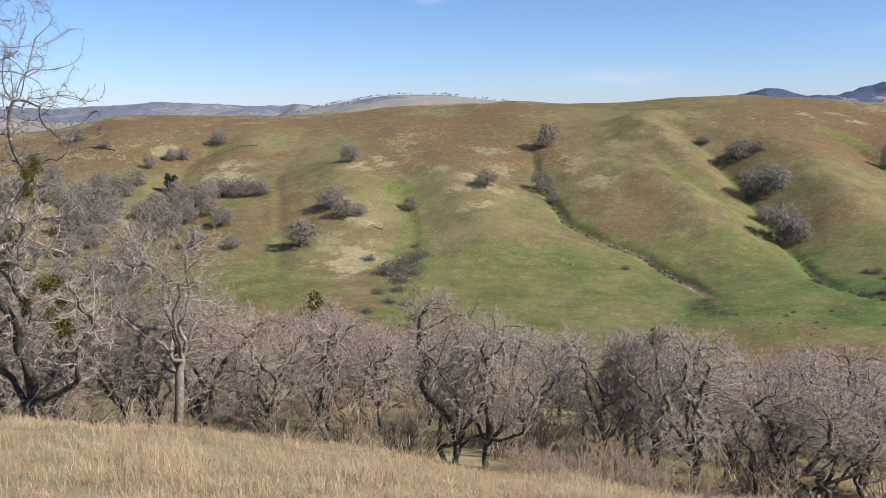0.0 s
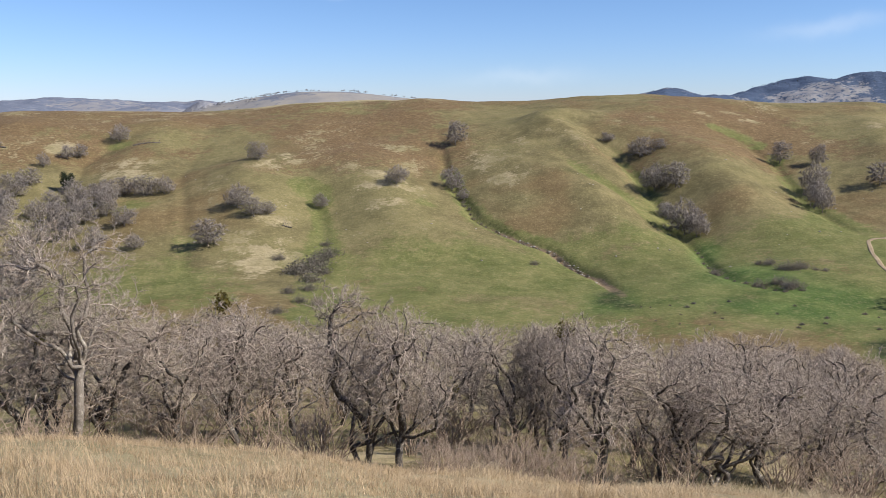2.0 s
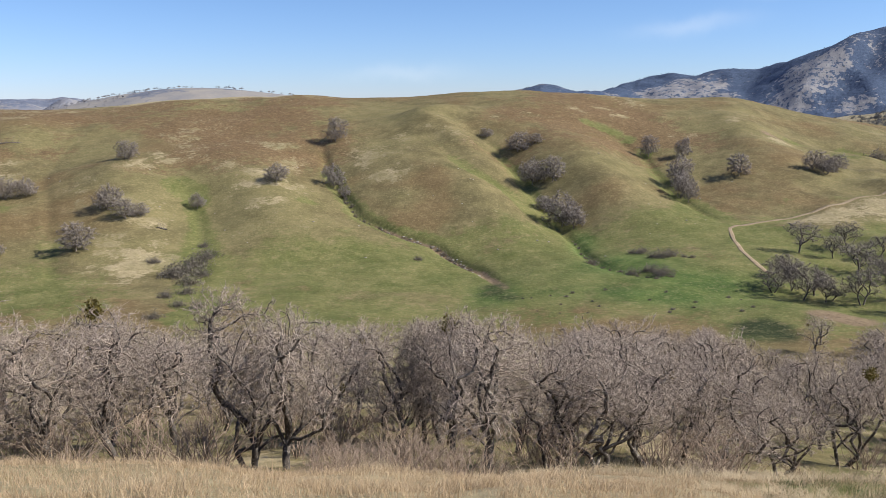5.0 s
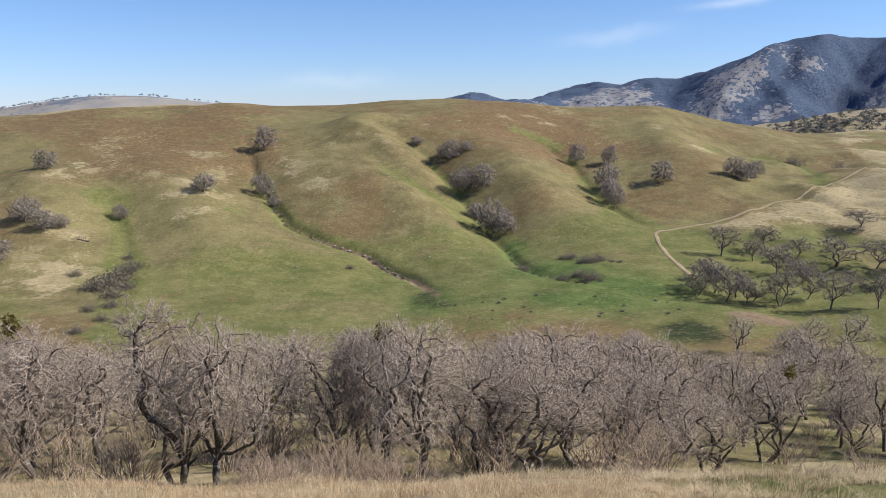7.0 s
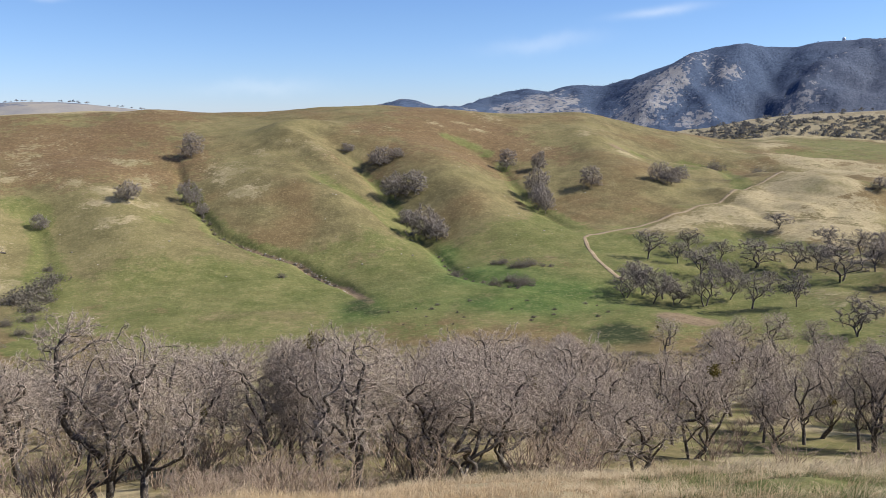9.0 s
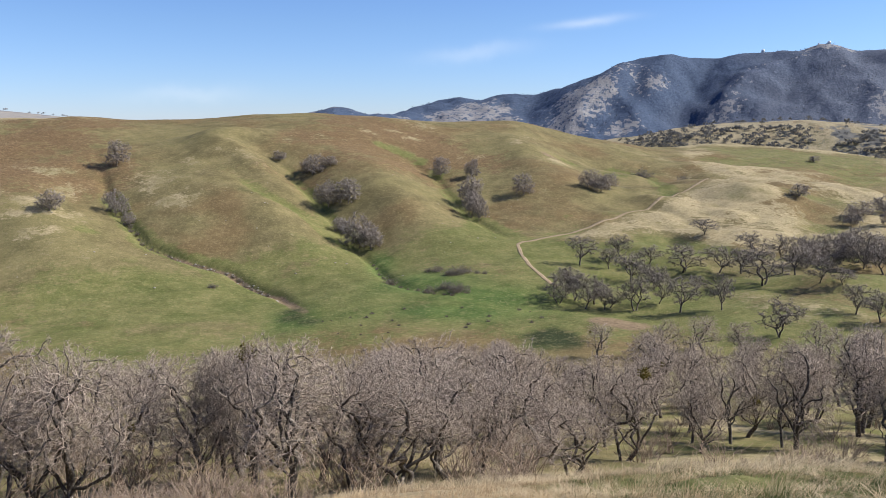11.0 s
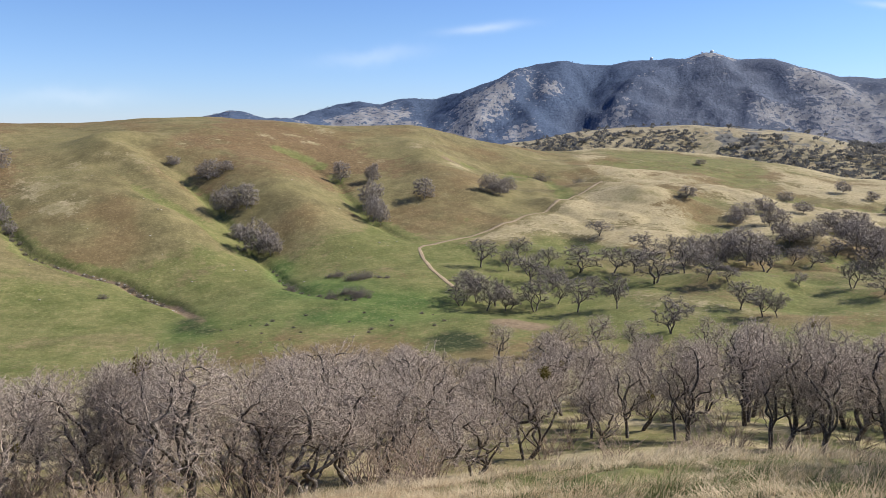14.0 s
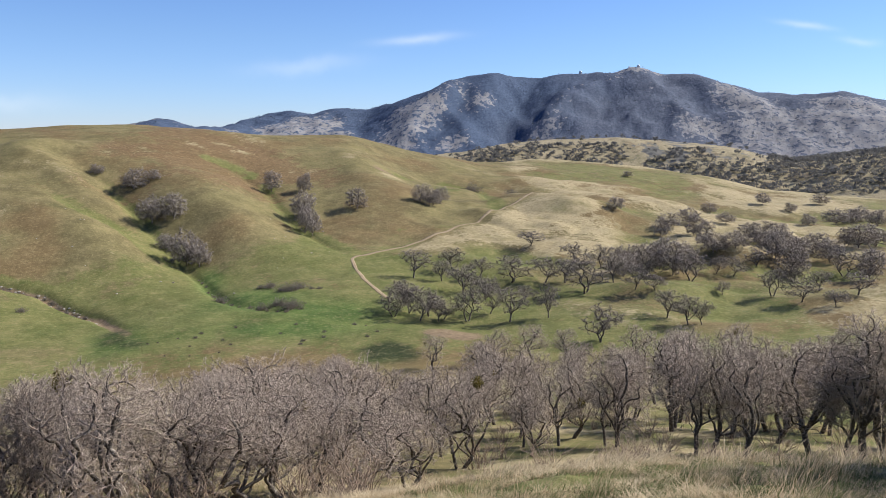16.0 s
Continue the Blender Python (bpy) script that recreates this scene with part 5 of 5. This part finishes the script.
# haze is in these two colours: bluish on the mountain, grey on the skyline
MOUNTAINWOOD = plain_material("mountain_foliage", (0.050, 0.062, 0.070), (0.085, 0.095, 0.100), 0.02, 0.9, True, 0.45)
HAZEWOOD = plain_material("hazy_far_foliage", (0.25, 0.245, 0.25), (0.40, 0.385, 0.385), 0.05, 0.9, True, 0.45)
FARWOOD = plain_material("far_foliage", (0.120, 0.118, 0.112), (0.225, 0.215, 0.200), 0.05, 0.9, True, 0.45)
spots = []
while len(spots) < 3000:   # groves with open grass between them
    b, d = rng.uniform(38, 76), rng.uniform(800, 1120)
    x, y = polar(b, d)
    edge = 14 * cloudy(np.array([x]), np.array([y]), 60, 41)[0]
    b1 = b + 0.06 * edge
    grove = 41.5 < b1 < 52.8 and d + edge < 972 or 54.2 < b1 < 58.6 and d + edge < 962 and (x * 0.8 + y * 0.6 + edge) % 22 < 15 or b1 > 58.4 and d + edge < 926 or b1 > 62
    if grove and rng.random() < 0.85 or rng.random() < 0.03:
        spots.append((x, y))
far_wood("ridge_woodland", spots, 6.2, "dark bare woodland over a grassy ridge", leaves=28, seed=3)
spots = []
while len(spots) < 520:
    b, d = rng.uniform(-32, 7), rng.uniform(900, 1140)
    x, y = polar(b, d)
    if cloudy(np.array([x]), np.array([y]), 130, 43)[0] + 0.5 * sway(-b, 5, 14) > rng.uniform(0.0, 0.6):
        spots.append((x, y))
spots += [polar(rng.uniform(-4.6, 1.0), 1096 + rng.uniform(-6, 6)) for _ in range(12)]
far_wood("skyline_woodland", spots, 3.6, "scattered grey trees on the distant pale hill", seed=4, material=HAZEWOOD)
spots = []
while len(spots) < 2400:
    b, d = rng.uniform(17, 76), rng.uniform(2000, 4250)
    x, y = polar(b, d)
    if d < PROFILE[9][0](b) - 40 and cloudy(np.array([x]), np.array([y]), 300, 47)[0] > rng.uniform(-0.6, 0.2):
        spots.append((x, y))
spots += [polar(b, PROFILE[9][0](b) + rng.uniform(-25, 25)) for b in rng.uniform(26, 36.5, 60)]
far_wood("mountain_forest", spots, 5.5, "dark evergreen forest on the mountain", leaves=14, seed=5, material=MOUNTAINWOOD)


# ---- observatory on the summit ----
def dome(bearing, radius, lift):
    ways = np.arange(3300, 4100, 10.0)
    px, py = polar(bearing, ways)
    k = int(np.argmax(ground(px, py) / ways))
    x, y = px[k], py[k]
    z = height(x, y)
    top = new("observatory_dome")
    top.matrix_basis = pose(x, y, z + lift)
    tagged(top, "white observatory dome on the mountain top", "observatory", "observatory domes")
    n = 24
    a = np.arange(n) * 2 * math.pi / n
    for name, profile in (("drum", [(1.0, -1.1), (1.0, 0.0), (1.06, 0.02), (1.06, 0.12)]), ("cap", [(1.04, 0.12)] + [(1.04 * math.cos(e), 0.12 + 1.04 * math.sin(e)) for e in np.radians((15, 30, 45, 60, 75, 86))])):
        v = np.concatenate([np.stack([np.cos(a) * r, np.sin(a) * r, np.full(n, h)], 1) for r, h in profile]) * radius
        f = []
        for k in range(len(profile) - 1):
            p, q = k * n + np.arange(n), k * n + (np.arange(n) + 1) % n
            f += [np.stack([p, q, q + n], 1), np.stack([p, q + n, p + n], 1)]
        child(name, mesh_of(name, v, np.concatenate(f), WHITE), top)


dome(49.5, 7, 5)
dome(53.3, 7, 4)
dome(52.7, 3.5, 3)


# ---- dry grass of the slope at the lookout ----
def grass(count, seed, material=DRY, thick_blades=1.0, bearings=(-33, 75), depth=(4.2, 22.8), high=1.0, label="tall dry straw-coloured grass on the slope", name="dry_grass"):
    r = np.random.default_rng(seed)
    tuft_b, tuft_d = r.uniform(*bearings, count // 11), depth[0] + depth[1] * r.random(count // 11) ** 1.15
    tx, ty = polar(tuft_b, tuft_d)
    thick = lattice(tx / 1.1, ty / 1.1, 8) + 0.35 * lattice(tx / 0.3, ty / 0.3, 9)
    keep = r.random(len(tx)) < np.clip(1.5 * thick - 0.1 - (0.7 if material is DRY and depth[0] < 20 else 0.0) * sway(tuft_b, 42, 55), 0.03, 1)
    tx, ty, swing = tx[keep], ty[keep], r.uniform(-1.0, 1.0, keep.sum())
    k = r.integers(len(tx), size=count)
    x, y = tx[k] + r.normal(size=count) * 0.11, ty[k] + r.normal(size=count) * 0.11
    z = ground(x, y) - 0.02
    b = np.degrees(np.arctan2(x, y))
    right = sway(b, 40, 52)
    tall = r.uniform(0.07, 0.27, count) * (0.45 + lattice(x / 1.3, y / 1.3, 3)) * (1 - 0.6 * right + 1.8 * right * lattice(x / 0.8, y / 0.8, 12) ** 2) * high
    tall = np.where(r.random(count) < 0.03, tall * 1.9, tall)
    a = r.uniform(0, 2 * math.pi, count)
    lean = tall * (r.uniform(0.1, 1.1, count) + 0.3 * right)
    dx, dy = np.cos(a) * lean + (0.15 + 0.5 * swing[k] + 0.8 * right) * tall, np.sin(a) * lean
    w = thick_blades * r.uniform(0.0018, 0.0046, count)
    ux, uy = -np.sin(a) * w, np.cos(a) * w
    p = np.stack([np.stack([x - ux, y - uy, z], 1), np.stack([x + ux, y + uy, z], 1),
                  np.stack([x + dx * 0.35 - ux * 0.8, y + dy * 0.35 - uy * 0.8, z + tall * 0.6], 1), np.stack([x + dx * 0.35 + ux * 0.8, y + dy * 0.35 + uy * 0.8, z + tall * 0.6], 1),
                  np.stack([x + dx, y + dy, z + tall * 0.92], 1)], 1)
    i = np.arange(count) * 5
    f = np.concatenate([np.stack([i, i + 1, i + 3], 1), np.stack([i, i + 3, i + 2], 1), np.stack([i + 2, i + 3, i + 4], 1)])
    tagged(new(name, mesh_of(name, p.reshape(-1, 3), f, material, False)), label, "grass", kind="stuff")


STRAW = plain_material("bleached_grass", (0.37, 0.285, 0.172), (0.86, 0.720, 0.508), 0.9, 0.8, True, 0.35)
GREEN = plain_material("green_grass", (0.060, 0.078, 0.022), (0.150, 0.165, 0.055), 0.8, 0.8, True, 0.35)


def tussocks(count, blades, seed):
    """Clumps of long dry blades that droop to one side, on the mound."""
    r = np.random.default_rng(seed)
    b, d = r.uniform(34, 75, count), r.uniform(8, 25, count)
    cx, cy = polar(b, d)
    keep = lattice(cx / 1.6, cy / 1.6, 31) + 0.25 * lattice(cx / 0.5, cy / 0.5, 32) > 0.6 + 0.12 * sway(b, 48, 62)
    cx, cy = cx[keep], cy[keep]
    n = len(cx)
    k = np.repeat(np.arange(n), blades)
    m = n * blades
    size = r.uniform(0.12, 0.34, n)[k] * r.uniform(0.5, 1.2, m)
    x, y = cx[k] + r.normal(size=m) * 0.10, cy[k] + r.normal(size=m) * 0.10
    z = ground(x, y) - 0.02
    a = r.normal(size=m) * 1.0 + math.radians(150) + r.normal(size=n)[k] * 0.5
    out = size * r.uniform(0.5, 1.5, m)
    w = r.uniform(0.0022, 0.005, m)
    rows = []
    for t, wide in ((0.0, 1.0), (0.4, 0.9), (0.75, 0.7)):
        px, py, pz = x + np.cos(a) * out * t ** 1.5, y + np.sin(a) * out * t ** 1.5, z + size * (1.25 * t - 0.55 * t * t)
        rows += [np.stack([px + np.sin(a) * w * wide, py - np.cos(a) * w * wide, pz], 1), np.stack([px - np.sin(a) * w * wide, py + np.cos(a) * w * wide, pz], 1)]
    rows.append(np.stack([x + np.cos(a) * out, y + np.sin(a) * out, z + size * 0.66], 1))
    v = np.stack(rows, 1).reshape(-1, 3)
    i = np.arange(m) * 7
    f = np.concatenate([np.stack(q, 1) for q in ((i, i + 1, i + 3), (i, i + 3, i + 2), (i + 2, i + 3, i + 5), (i + 2, i + 5, i + 4), (i + 4, i + 5, i + 6))])
    tagged(new("grass_tussocks", mesh_of("grass_tussocks", v, f, STRAW, False)), "pale dry grass tussocks leaning on green slope", "grass", kind="stuff")


grass(130000, 17)
grass(40000, 21, STRAW, 2.4, (8, 74), (23, 30), 1.7, "pale dry grass between brush below the slope")
grass(46000, 18, GREEN, 1.0, (38, 75), (8, 20), 0.8, "short green grass on the shaded mound", "green_grass")
tussocks(1300, 34, 19)
